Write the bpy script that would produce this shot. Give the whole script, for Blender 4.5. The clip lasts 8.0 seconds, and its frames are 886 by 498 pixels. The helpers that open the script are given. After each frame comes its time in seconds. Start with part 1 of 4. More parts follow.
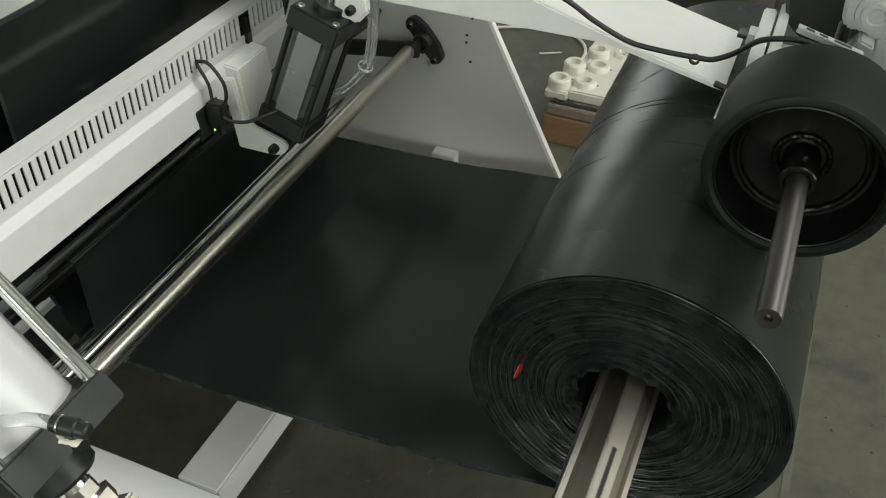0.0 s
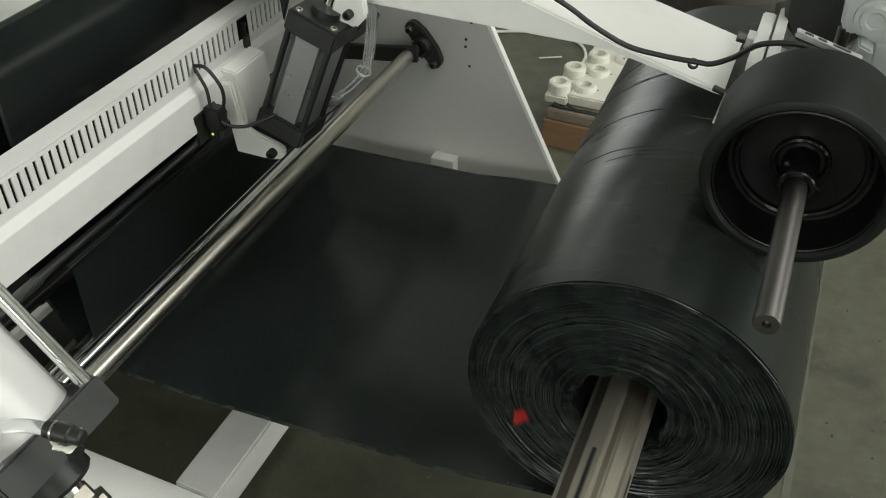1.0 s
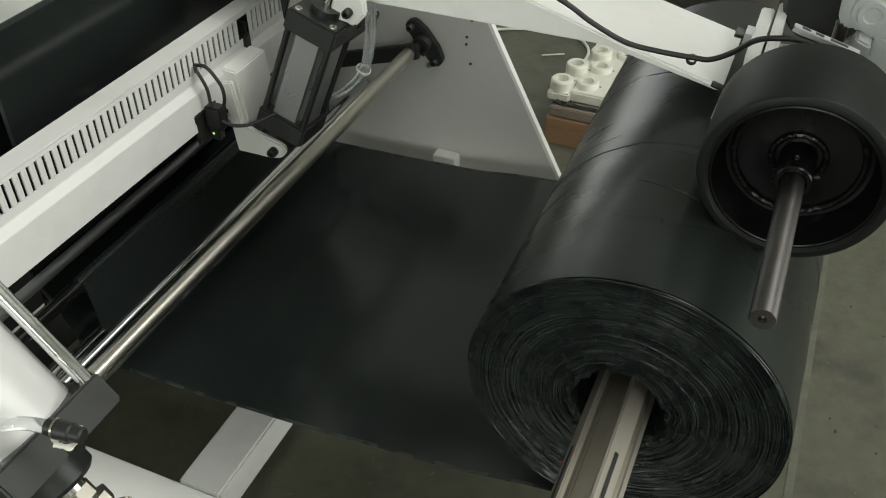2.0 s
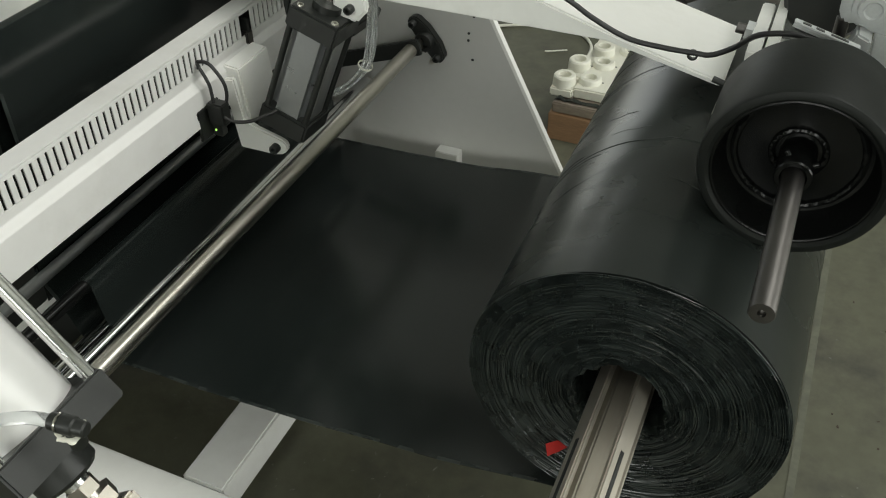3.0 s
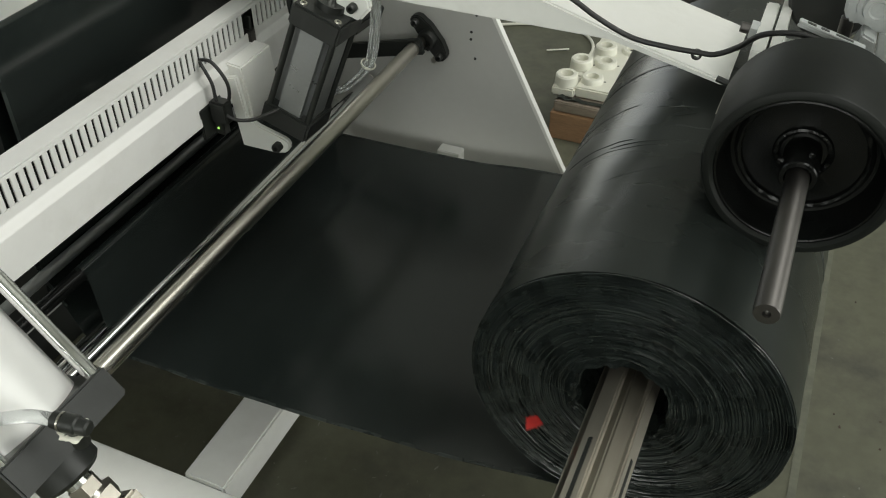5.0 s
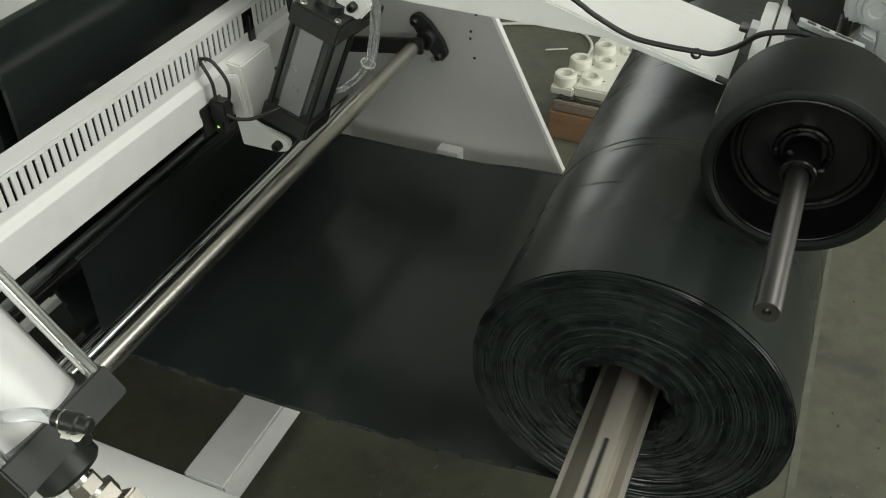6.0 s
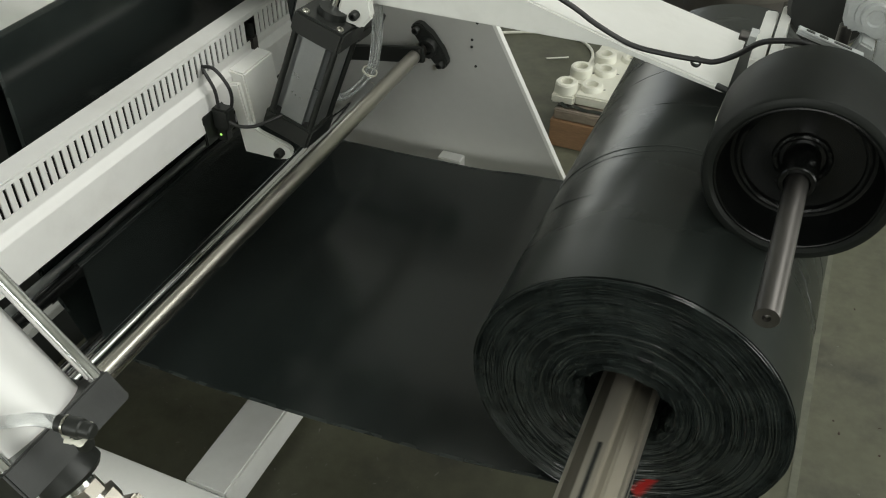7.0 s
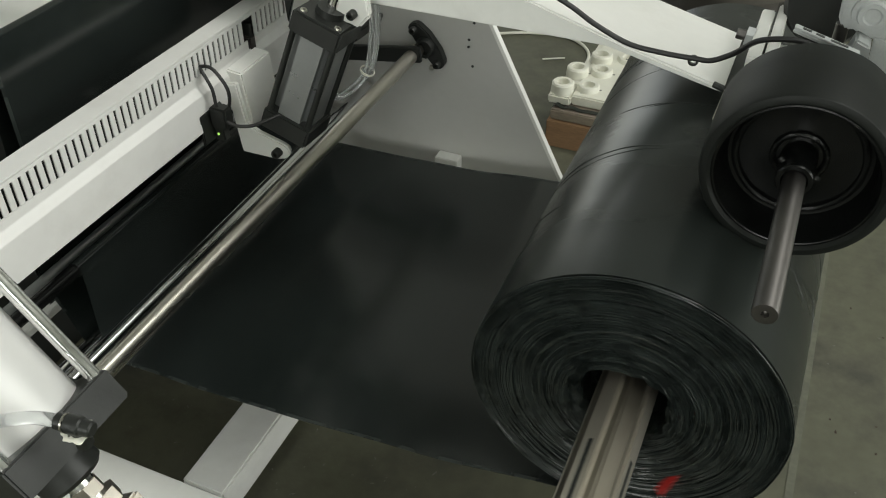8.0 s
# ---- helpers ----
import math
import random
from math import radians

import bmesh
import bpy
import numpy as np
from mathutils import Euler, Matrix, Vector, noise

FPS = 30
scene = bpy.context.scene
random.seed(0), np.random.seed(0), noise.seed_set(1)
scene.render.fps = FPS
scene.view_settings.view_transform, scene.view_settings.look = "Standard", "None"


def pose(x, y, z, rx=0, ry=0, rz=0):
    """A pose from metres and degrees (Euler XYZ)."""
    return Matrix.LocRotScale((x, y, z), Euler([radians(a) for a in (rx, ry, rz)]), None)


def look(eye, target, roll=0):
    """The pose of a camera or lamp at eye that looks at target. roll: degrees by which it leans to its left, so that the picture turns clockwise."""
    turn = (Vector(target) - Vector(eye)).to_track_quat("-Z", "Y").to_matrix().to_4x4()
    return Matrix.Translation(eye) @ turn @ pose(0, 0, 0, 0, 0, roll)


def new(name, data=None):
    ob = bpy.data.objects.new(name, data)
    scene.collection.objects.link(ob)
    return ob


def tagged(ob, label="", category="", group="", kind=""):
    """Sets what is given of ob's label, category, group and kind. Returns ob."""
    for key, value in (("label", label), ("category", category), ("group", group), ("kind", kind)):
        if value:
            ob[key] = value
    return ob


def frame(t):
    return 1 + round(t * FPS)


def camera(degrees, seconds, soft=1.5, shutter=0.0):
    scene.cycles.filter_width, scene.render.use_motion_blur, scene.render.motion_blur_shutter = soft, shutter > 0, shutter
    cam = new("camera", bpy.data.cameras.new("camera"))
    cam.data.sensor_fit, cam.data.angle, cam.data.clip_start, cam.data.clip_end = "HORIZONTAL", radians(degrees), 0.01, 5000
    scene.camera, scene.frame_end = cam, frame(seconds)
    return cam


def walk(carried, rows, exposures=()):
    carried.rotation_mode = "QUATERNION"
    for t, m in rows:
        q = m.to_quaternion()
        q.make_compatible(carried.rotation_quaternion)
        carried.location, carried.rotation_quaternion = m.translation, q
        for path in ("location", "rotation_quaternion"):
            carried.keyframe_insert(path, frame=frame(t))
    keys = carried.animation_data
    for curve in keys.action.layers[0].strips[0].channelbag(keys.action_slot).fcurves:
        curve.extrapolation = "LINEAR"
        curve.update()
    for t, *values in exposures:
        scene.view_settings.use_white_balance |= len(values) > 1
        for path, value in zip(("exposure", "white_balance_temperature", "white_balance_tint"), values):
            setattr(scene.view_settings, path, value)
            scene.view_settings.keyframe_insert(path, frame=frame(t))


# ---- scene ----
SECONDS = 8.0
cam = camera(52.8, SECONDS, soft=1.1, shutter=0.45)

# hand-held camera: seconds, offset in metres, turn to the left, tilt and lean in degrees
PATH = [
    (0.0, -0.0207, -0.0040, 0.0004, 22.947, -39.867, 0.266),
    (0.5, -0.0188, -0.0009, -0.0010, 22.988, -39.697, 0.284),
    (1.0, -0.0175, 0.0026, -0.0021, 23.072, -39.599, 0.193),
    (1.5, -0.0116, 0.0037, -0.0017, 23.323, -39.601, -0.185),
    (3.0, -0.0013, 0.0007, 0.0002, 23.951, -39.913, -0.757),
    (3.5, 0.0000, 0.0000, 0.0000, 24.000, -39.700, -0.700),
    (4.0, -0.0023, 0.0001, 0.0007, 23.979, -39.832, -0.597),
    (4.5, -0.0043, 0.0018, -0.0005, 24.026, -39.993, -0.654),
    (6.0, -0.0079, -0.0024, -0.0006, 23.795, -40.011, -0.492),
    (6.5, -0.0059, -0.0052, 0.0013, 23.884, -39.815, -0.456),
    (7.0, -0.0060, -0.0080, 0.0013, 23.872, -39.477, -0.487),
    (7.5, -0.0063, -0.0098, 0.0006, 23.750, -39.411, -0.474),
    (8.0, -0.0075, -0.0136, -0.0012, 23.520, -39.362, -0.369),
]
EYE = Vector((0.0, 0.0, 1.62))


def aimed(dx, dy, dz, yaw, pitch, lean):
    eye = EYE + Vector((dx, dy, dz))
    a, b = radians(yaw), radians(pitch)
    way = Vector((-math.sin(a) * math.cos(b), math.cos(a) * math.cos(b), math.sin(b)))
    return look(eye, eye + way, lean)


walk(cam, [(t, aimed(*row)) for t, *row in PATH])

# ---------------------------------------------------------------- light
world = bpy.data.worlds.new("sky")
scene.world = world
world.use_nodes = True
wn = world.node_tree
sky = wn.nodes.new("ShaderNodeTexSky")
sky.sky_type = "NISHITA"
sky.sun_disc = False
sky.sun_elevation = radians(48)
sky.sun_rotation = radians(70)
wn.links.new(sky.outputs[0], wn.nodes["Background"].inputs[0])
wn.nodes["Background"].inputs[1].default_value = 0.06

sun_data = bpy.data.lights.new("sun", "SUN")
sun_data.energy, sun_data.angle, sun_data.color = 0.8, radians(12), (1.0, 0.97, 0.92)
sun_lamp = new("sun", sun_data)
sun_lamp.matrix_world = look((6, 2, 9), (0, 0, 0))


def window_light(name, eye, target, wide, high, watts, tint=(0.97, 1.0, 0.97)):
    data = bpy.data.lights.new(name, "AREA")
    data.shape, data.size, data.size_y = "RECTANGLE", wide, high
    data.energy, data.color = watts, tint
    lamp = new(name, data)
    lamp.matrix_world = look(eye, target)
    return lamp


# daylight that enters by the hall's door, windows and roof lights
DAY = (0.98, 1.0, 0.92)
window_light("door_daylight", (6.9, 1.4, 2.2), (0, 1.2, 0.9), 5.4, 3.4, 250, DAY)
window_light("south_window_daylight", (-0.5, -6.8, 3.2), (-0.5, 1.5, 0.7), 8.0, 1.9, 262, DAY)
window_light("north_door_daylight", (-5.2, 8.9, 2.6), (-0.8, 1.2, 0.7), 2.4, 4.2, 55, DAY)
window_light("west_window_daylight", (-7.8, 1.0, 3.2), (0, 1.2, 0.8), 9.0, 1.9, 40, DAY)
window_light("rooflight_daylight", (1.9, 1.0, 5.1), (1.9, 1.0, 0), 1.8, 5.6, 105, DAY)
scene.view_settings.exposure = 0.14

# ---------------------------------------------------------------- materials


def mat(name, base, rough=0.5, metal=0.0, vary=0.15, scale=6.0, bump=0.0, bump_scale=60.0, rough_vary=0.1,
        stain=None, stain_scale=2.0, stain_amount=0.5, spread=0.0, spec=0.5, coat=0.0, stretch=(1, 1, 1)):
    """A surface with variation at two scales, optional stains and fine relief."""
    m = bpy.data.materials.new(name)
    m.use_nodes = True
    nt = m.node_tree
    n, link = nt.nodes, nt.links.new
    bsdf = n["Principled BSDF"]
    bsdf.inputs["Metallic"].default_value = metal
    bsdf.inputs["Specular IOR Level"].default_value = spec
    bsdf.inputs["Coat Weight"].default_value = coat
    bsdf.inputs["Coat Roughness"].default_value = 0.15
    tc = n.new("ShaderNodeTexCoord")
    mp = n.new("ShaderNodeMapping")
    mp.inputs["Scale"].default_value = stretch
    link(tc.outputs["Object"], mp.inputs[0])
    big = n.new("ShaderNodeTexNoise")
    big.inputs["Scale"].default_value, big.inputs["Detail"].default_value = scale, 5
    fine = n.new("ShaderNodeTexNoise")
    fine.inputs["Scale"].default_value, fine.inputs["Detail"].default_value = scale * 14, 3
    link(mp.outputs[0], big.inputs[0]), link(mp.outputs[0], fine.inputs[0])
    mixn = n.new("ShaderNodeMath")
    mixn.operation = "MULTIPLY_ADD"
    link(fine.outputs[0], mixn.inputs[0])
    mixn.inputs[1].default_value = 0.45
    link(big.outputs[0], mixn.inputs[2])
    ramp = n.new("ShaderNodeMapRange")
    ramp.inputs[1].default_value, ramp.inputs[2].default_value = 0.45, 1.0
    ramp.inputs[3].default_value, ramp.inputs[4].default_value = 1 - vary, 1 + vary
    link(mixn.outputs[0], ramp.inputs[0])
    mul = n.new("ShaderNodeVectorMath")
    mul.operation = "MULTIPLY"
    mul.inputs[0].default_value = base
    link(ramp.outputs[0], mul.inputs[1])
    colour = mul.outputs[0]
    if spread:
        oi = n.new("ShaderNodeObjectInfo")
        mr = n.new("ShaderNodeMapRange")
        mr.inputs[3].default_value, mr.inputs[4].default_value = 1 - spread, 1 + spread
        link(oi.outputs["Random"], mr.inputs[0])
        mu = n.new("ShaderNodeVectorMath")
        mu.operation = "MULTIPLY"
        link(colour, mu.inputs[0]), link(mr.outputs[0], mu.inputs[1])
        colour = mu.outputs[0]
    if stain:
        st = n.new("ShaderNodeTexNoise")
        st.inputs["Scale"].default_value, st.inputs["Detail"].default_value, st.inputs["Roughness"].default_value = stain_scale, 8, 0.65
        link(mp.outputs[0], st.inputs[0])
        sr = n.new("ShaderNodeMapRange")
        sr.inputs[1].default_value, sr.inputs[2].default_value = 0.48, 0.68
        sr.inputs[4].default_value = stain_amount
        link(st.outputs[0], sr.inputs[0])
        mx = n.new("ShaderNodeMix")
        mx.data_type = "RGBA"
        link(sr.outputs[0], mx.inputs[0]), link(colour, mx.inputs[6])
        mx.inputs[7].default_value = (*stain, 1)
        colour = mx.outputs[2]
    link(colour, bsdf.inputs["Base Color"])
    rr = n.new("ShaderNodeMapRange")
    rr.inputs[1].default_value, rr.inputs[2].default_value = 0.3, 0.7
    rr.inputs[3].default_value, rr.inputs[4].default_value = max(rough - rough_vary, 0.02), min(rough + rough_vary, 1)
    link(big.outputs[0], rr.inputs[0]), link(rr.outputs[0], bsdf.inputs["Roughness"])
    if bump:
        bt = n.new("ShaderNodeTexNoise")
        bt.inputs["Scale"].default_value, bt.inputs["Detail"].default_value = bump_scale, 4
        link(mp.outputs[0], bt.inputs[0])
        bp = n.new("ShaderNodeBump")
        bp.inputs["Strength"].default_value, bp.inputs["Distance"].default_value = bump, 0.002
        link(bt.outputs[0], bp.inputs["Height"]), link(bp.outputs[0], bsdf.inputs["Normal"])
    return m


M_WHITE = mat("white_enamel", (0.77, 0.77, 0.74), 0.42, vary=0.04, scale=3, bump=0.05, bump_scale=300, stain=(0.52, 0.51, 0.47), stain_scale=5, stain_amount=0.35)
M_PALEGREY = mat("pale_grey_enamel", (0.58, 0.58, 0.56), 0.42, vary=0.05, scale=3, bump=0.05, bump_scale=260, stain=(0.40, 0.39, 0.36), stain_scale=6, stain_amount=0.3)
M_GREY = mat("grey_enamel", (0.48, 0.48, 0.458), 0.42, vary=0.05, scale=3, bump=0.06, bump_scale=260, stain=(0.44, 0.43, 0.40), stain_scale=3, stain_amount=0.3)
M_FILM = mat("black_film", (0.0112, 0.0145, 0.0136), 0.19, vary=0.2, scale=3, bump=0.05, bump_scale=4, rough_vary=0.04, spec=0.6)
M_FILM_ROLL = mat("black_film_wound", (0.0140, 0.0172, 0.0155), 0.28, vary=0.12, scale=4, bump=0.06, bump_scale=7, stretch=(1, 1.6, 1), rough_vary=0.03, spec=0.42)
M_FILM_EDGE = mat("black_film_edges", (0.018, 0.0228, 0.0212), 0.28, vary=0.5, scale=25, bump=0.2, bump_scale=90, rough_vary=0.12, spec=0.65)
M_RUBBER = mat("black_rubber", (0.008, 0.0094, 0.0082), 0.5, vary=0.15, scale=8, bump=0.08, bump_scale=180, spec=0.2)
M_GLOSSBLACK = mat("black_gloss_enamel", (0.004, 0.0044, 0.0042), 0.2, vary=0.2, scale=10, spec=0.26, bump=0.2, bump_scale=40, rough_vary=0.08)
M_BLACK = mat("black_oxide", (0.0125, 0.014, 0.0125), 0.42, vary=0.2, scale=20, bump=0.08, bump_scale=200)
M_DARKSTEEL = mat("dark_turned_steel", (0.105, 0.10, 0.095), 0.40, metal=1.0, vary=0.2, scale=12, stretch=(1, 0.2, 1), bump=0.06, bump_scale=300)
M_STEEL = mat("ground_steel", (0.54, 0.52, 0.465), 0.30, metal=1.0, vary=0.12, scale=9, stretch=(1, 0.15, 1), bump=0.04, bump_scale=300, stain=(0.3, 0.28, 0.24), stain_scale=12, stain_amount=0.35)
M_SHAFT = mat("oiled_shaft_steel", (0.29, 0.268, 0.222), 0.34, metal=0.95, vary=0.2, scale=7, stretch=(1, 0.12, 1), bump=0.04, bump_scale=200, stain=(0.22, 0.19, 0.145), stain_scale=9, stain_amount=0.5)
M_LEAF = mat("worn_leaf_steel", (0.50, 0.468, 0.405), 0.36, metal=0.9, vary=0.12, scale=7, stretch=(1, 0.12, 1), bump=0.03, bump_scale=200, stain=(0.36, 0.32, 0.26), stain_scale=10, stain_amount=0.4)
M_CHROME = mat("chrome", (0.78, 0.78, 0.77), 0.12, metal=1.0, vary=0.04, scale=20, rough_vary=0.04)
M_DUCT = mat("pale_duct_enamel", (0.655, 0.655, 0.64), 0.45, vary=0.05, scale=3, bump=0.05, bump_scale=300, stain=(0.45, 0.44, 0.41), stain_scale=6, stain_amount=0.35)
M_ALU = mat("grey_anodised_aluminium", (0.30, 0.31, 0.31), 0.36, metal=0.75, vary=0.05, scale=12, bump=0.04, bump_scale=300)
M_PALEALU = mat("pale_aluminium_tube", (0.70, 0.70, 0.69), 0.36, metal=0.3, vary=0.03, scale=4)
M_CASTALU = mat("cast_aluminium", (0.42, 0.435, 0.43), 0.5, metal=0.3, vary=0.1, scale=20, bump=0.1, bump_scale=150)
M_FLOOR = mat("concrete", (0.105, 0.1045, 0.071), 0.65, vary=0.3, scale=1.6, bump=0.35, bump_scale=45, stain=(0.045, 0.043, 0.036), stain_scale=3.2, stain_amount=0.85, rough_vary=0.2)
M_SEAM = mat("pale_mortar", (0.122, 0.123, 0.092), 0.7, vary=0.3, scale=5, bump=0.2, bump_scale=60, stain=(0.08, 0.08, 0.065), stain_scale=7, stain_amount=0.8)
M_WALL = mat("painted_plaster", (0.74, 0.75, 0.72), 0.8, vary=0.08, scale=1)
M_ROOF = mat("roof_sheet", (0.74, 0.75, 0.73), 0.6, vary=0.08, scale=1)
M_WOOD = mat("raw_timber", (0.30, 0.175, 0.095), 0.75, vary=0.35, scale=9, stretch=(0.3, 1, 2.5), bump=0.3, bump_scale=60, stain=(0.13, 0.075, 0.04), stain_scale=9, stain_amount=0.6)
M_WOODTOP = mat("grey_timber", (0.23, 0.19, 0.15), 0.8, vary=0.35, scale=9, stretch=(0.3, 1, 1), bump=0.3, bump_scale=60)
M_PLASTIC = mat("cream_plastic", (0.76, 0.75, 0.66), 0.45, vary=0.05, scale=10, bump=0.05, bump_scale=100, stain=(0.55, 0.53, 0.45), stain_scale=14, stain_amount=0.3)
M_CABLE = mat("black_cable", (0.012, 0.012, 0.012), 0.5, vary=0.15, scale=30)
M_REEL = mat("brown_fibre", (0.075, 0.068, 0.058), 0.85, vary=0.2, scale=6)
M_SPECK = mat("rust_flakes", (0.06, 0.043, 0.032), 0.9, vary=0.5, scale=40)
M_DUST = mat("pale_grit", (0.15, 0.145, 0.125), 0.9, vary=0.4, scale=40)
M_RED = mat("red_tape", (0.5, 0.03, 0.025), 0.5, vary=0.15, scale=60)
M_BRASS = mat("nickelled_brass", (0.36, 0.335, 0.29), 0.32, metal=1.0, vary=0.1, scale=40)


def clear_material(name, tint=(0.88, 0.90, 0.90)):
    m = bpy.data.materials.new(name)
    m.use_nodes = True
    b = m.node_tree.nodes["Principled BSDF"]
    b.inputs["Base Color"].default_value = (*tint, 1)
    b.inputs["Roughness"].default_value = 0.06
    b.inputs["Transmission Weight"].default_value = 0.8
    b.inputs["IOR"].default_value = 1.3
    return m


M_CLEAR = clear_material("clear_tubing")

# ---------------------------------------------------------------- mesh helpers


def smooth(bm, angle=35):
    for f in bm.faces:
        f.smooth = True
    for e in bm.edges:
        if len(e.link_faces) == 2 and e.calc_face_angle(0) > radians(angle):
            e.smooth = False
    return bm


def part(name, bm, material, parent=None, label="", pose_in=None):
    me = bpy.data.meshes.new(name)
    bm.normal_update()
    bm.to_mesh(me)
    bm.free()
    me.materials.append(material)
    ob = new(name, me)
    if parent:
        ob.parent = parent
    if pose_in is not None:
        ob.matrix_basis = pose_in
    if label:
        tagged(ob, label)
    return ob


def empty(name, m, label, category, **more):
    ob = new(name)
    ob.empty_display_size = 0.05
    ob.matrix_basis = m
    return tagged(ob, label, category, **more)


def bevelled(bm, width, segments=2):
    if width:
        sharp = [e for e in bm.edges if len(e.link_faces) == 2 and e.calc_face_angle(0) > radians(30)]
        bmesh.ops.bevel(bm, geom=sharp, offset=width, segments=segments, affect="EDGES", clamp_overlap=True)
    return bm


def box(x0, x1, y0, y1, z0, z1, bevel=0.002, m=None):
    bm = bmesh.new()
    bmesh.ops.create_cube(bm, size=1, matrix=Matrix.Translation(((x0 + x1) / 2, (y0 + y1) / 2, (z0 + z1) / 2)) @ Matrix.Diagonal((x1 - x0, y1 - y0, z1 - z0, 1)))
    bevelled(bm, bevel)
    if m is not None:
        bm.transform(m)
    return smooth(bm)


def prism(outline, y0, y1, bevel=0.002, m=None):
    """An outline in x and z, drawn out along y."""
    bm = bmesh.new()
    a = [bm.verts.new((x, y0, z)) for x, z in outline]
    b = [bm.verts.new((x, y1, z)) for x, z in outline]
    bm.faces.new(a), bm.faces.new(b[::-1])
    for i in range(len(a)):
        j = (i + 1) % len(a)
        bm.faces.new((a[j], a[i], b[i], b[j]))
    bmesh.ops.recalc_face_normals(bm, faces=bm.faces)
    bevelled(bm, bevel)
    if m is not None:
        bm.transform(m)
    return smooth(bm)


def lathe(profile, segments=64, m=None, closed=False, wobble=None):
    """A profile of (y, radius) turned round the y axis."""
    bm = bmesh.new()
    rings = []
    for k, (y, r) in enumerate(profile):
        if r < 1e-6:
            rings.append([bm.verts.new((0, y, 0))])
            continue
        ring = []
        for i in range(segments):
            a = 2 * math.pi * i / segments
            dr, dy = wobble(k, a) if wobble else (0, 0)
            ring.append(bm.verts.new(((r + dr) * math.sin(a), y + dy, (r + dr) * math.cos(a))))
        rings.append(ring)
    pairs = list(zip(rings, rings[1:])) + ([(rings[-1], rings[0])] if closed else [])
    for p, q in pairs:
        for i in range(segments):
            j = (i + 1) % segments
            if len(p) == 1 and len(q) == 1:
                break
            if len(p) == 1:
                bm.faces.new((p[0], q[j], q[i]))
            elif len(q) == 1:
                bm.faces.new((p[i], p[j], q[0]))
            else:
                bm.faces.new((p[i], p[j], q[j], q[i]))
    bmesh.ops.recalc_face_normals(bm, faces=bm.faces)
    if m is not None:
        bm.transform(m)
    return smooth(bm)


def rod(y0, y1, r, segments=32, chamfer=0.001, m=None):
    c = min(chamfer, r * 0.4)
    return lathe([(y0, 0), (y0, r - c), (y0 + c, r), (y1 - c, r), (y1, r - c), (y1, 0)], segments, m)


def along(a, b):
    """A pose whose y axis runs from a to b."""
    a, b = Vector(a), Vector(b)
    return Matrix.Translation(a) @ (b - a).to_track_quat("Y", "Z").to_matrix().to_4x4()


def rod_between(a, b, r, segments=20):
    return rod(0, (Vector(b) - Vector(a)).length, r, segments, m=along(a, b))


def smooth_path(points, steps=8):
    pts = [Vector(p) for p in points]
    ext = [2 * pts[0] - pts[1], *pts, 2 * pts[-1] - pts[-2]]
    out = []
    for i in range(1, len(ext) - 2):
        p0, p1, p2, p3 = ext[i - 1:i + 3]
        for s in range(steps):
            t = s / steps
            out.append(0.5 * (2 * p1 + (p2 - p0) * t + (2 * p0 - 5 * p1 + 4 * p2 - p3) * t * t + (3 * p1 - p0 - 3 * p2 + p3) * t ** 3))
    return out + [pts[-1]]


def hose(points, r, segments=10, steps=8):
    """A round hose or cable through the given points."""
    path = smooth_path(points, steps)
    bm = bmesh.new()
    rings, side = [], None
    for i, p in enumerate(path):
        d = (path[min(i + 1, len(path) - 1)] - path[max(i - 1, 0)]).normalized()
        if side is None:
            side = d.orthogonal().normalized()
        side = (side - d * side.dot(d)).normalized()
        up = d.cross(side)
        rings.append([bm.verts.new(p + r * (math.cos(a) * side + math.sin(a) * up)) for a in (2 * math.pi * k / segments for k in range(segments))])
    for p, q in zip(rings, rings[1:]):
        for k in range(segments):
            bm.faces.new((p[k], p[(k + 1) % segments], q[(k + 1) % segments], q[k]))
    bm.faces.new(rings[0][::-1]), bm.faces.new(rings[-1])
    bmesh.ops.recalc_face_normals(bm, faces=bm.faces)
    return smooth(bm, 60)


def hexagon(y0, y1, r, m=None):
    bm = lathe([(y0, 0), (y0, r), (y1, r), (y1, 0)], 6, m)
    for f in bm.faces:
        f.smooth = False
    return bm


def bolt(name, at, way, r, parent=None, material=None):
    """A socket-head screw: head with a hexagon socket."""
    a = Vector(at)
    b = a + Vector(way).normalized() * r * 1.6
    bm = lathe([(-0.004, 0), (-0.004, r), (r * 1.3, r), (r * 1.6, r * 0.85), (r * 1.6, r * 0.5), (r * 0.7, r * 0.45), (r * 0.7, 0)], 20, along(a, b))
    return part(name, bm, material or M_BLACK, parent)


def sheet(points, y0, y1, thick, columns=1, wave=None):
    """A web of film whose run in x and z is given, from y0 to y1, with thickness."""
    bm = bmesh.new()
    rows = []
    for x, z in points:
        row = []
        for c in range(columns + 1):
            y = y0 + (y1 - y0) * c / columns
            row.append(bm.verts.new((x, y, z + (wave(x, y) if wave else 0))))
        rows.append(row)
    for p, q in zip(rows, rows[1:]):
        for c in range(columns):
            bm.faces.new((p[c], p[c + 1], q[c + 1], q[c]))
    bmesh.ops.recalc_face_normals(bm, faces=bm.faces)
    bmesh.ops.solidify(bm, geom=bm.faces[:], thickness=thick)
    return smooth(bm, 50)

# ---------------------------------------------------------------- the hall


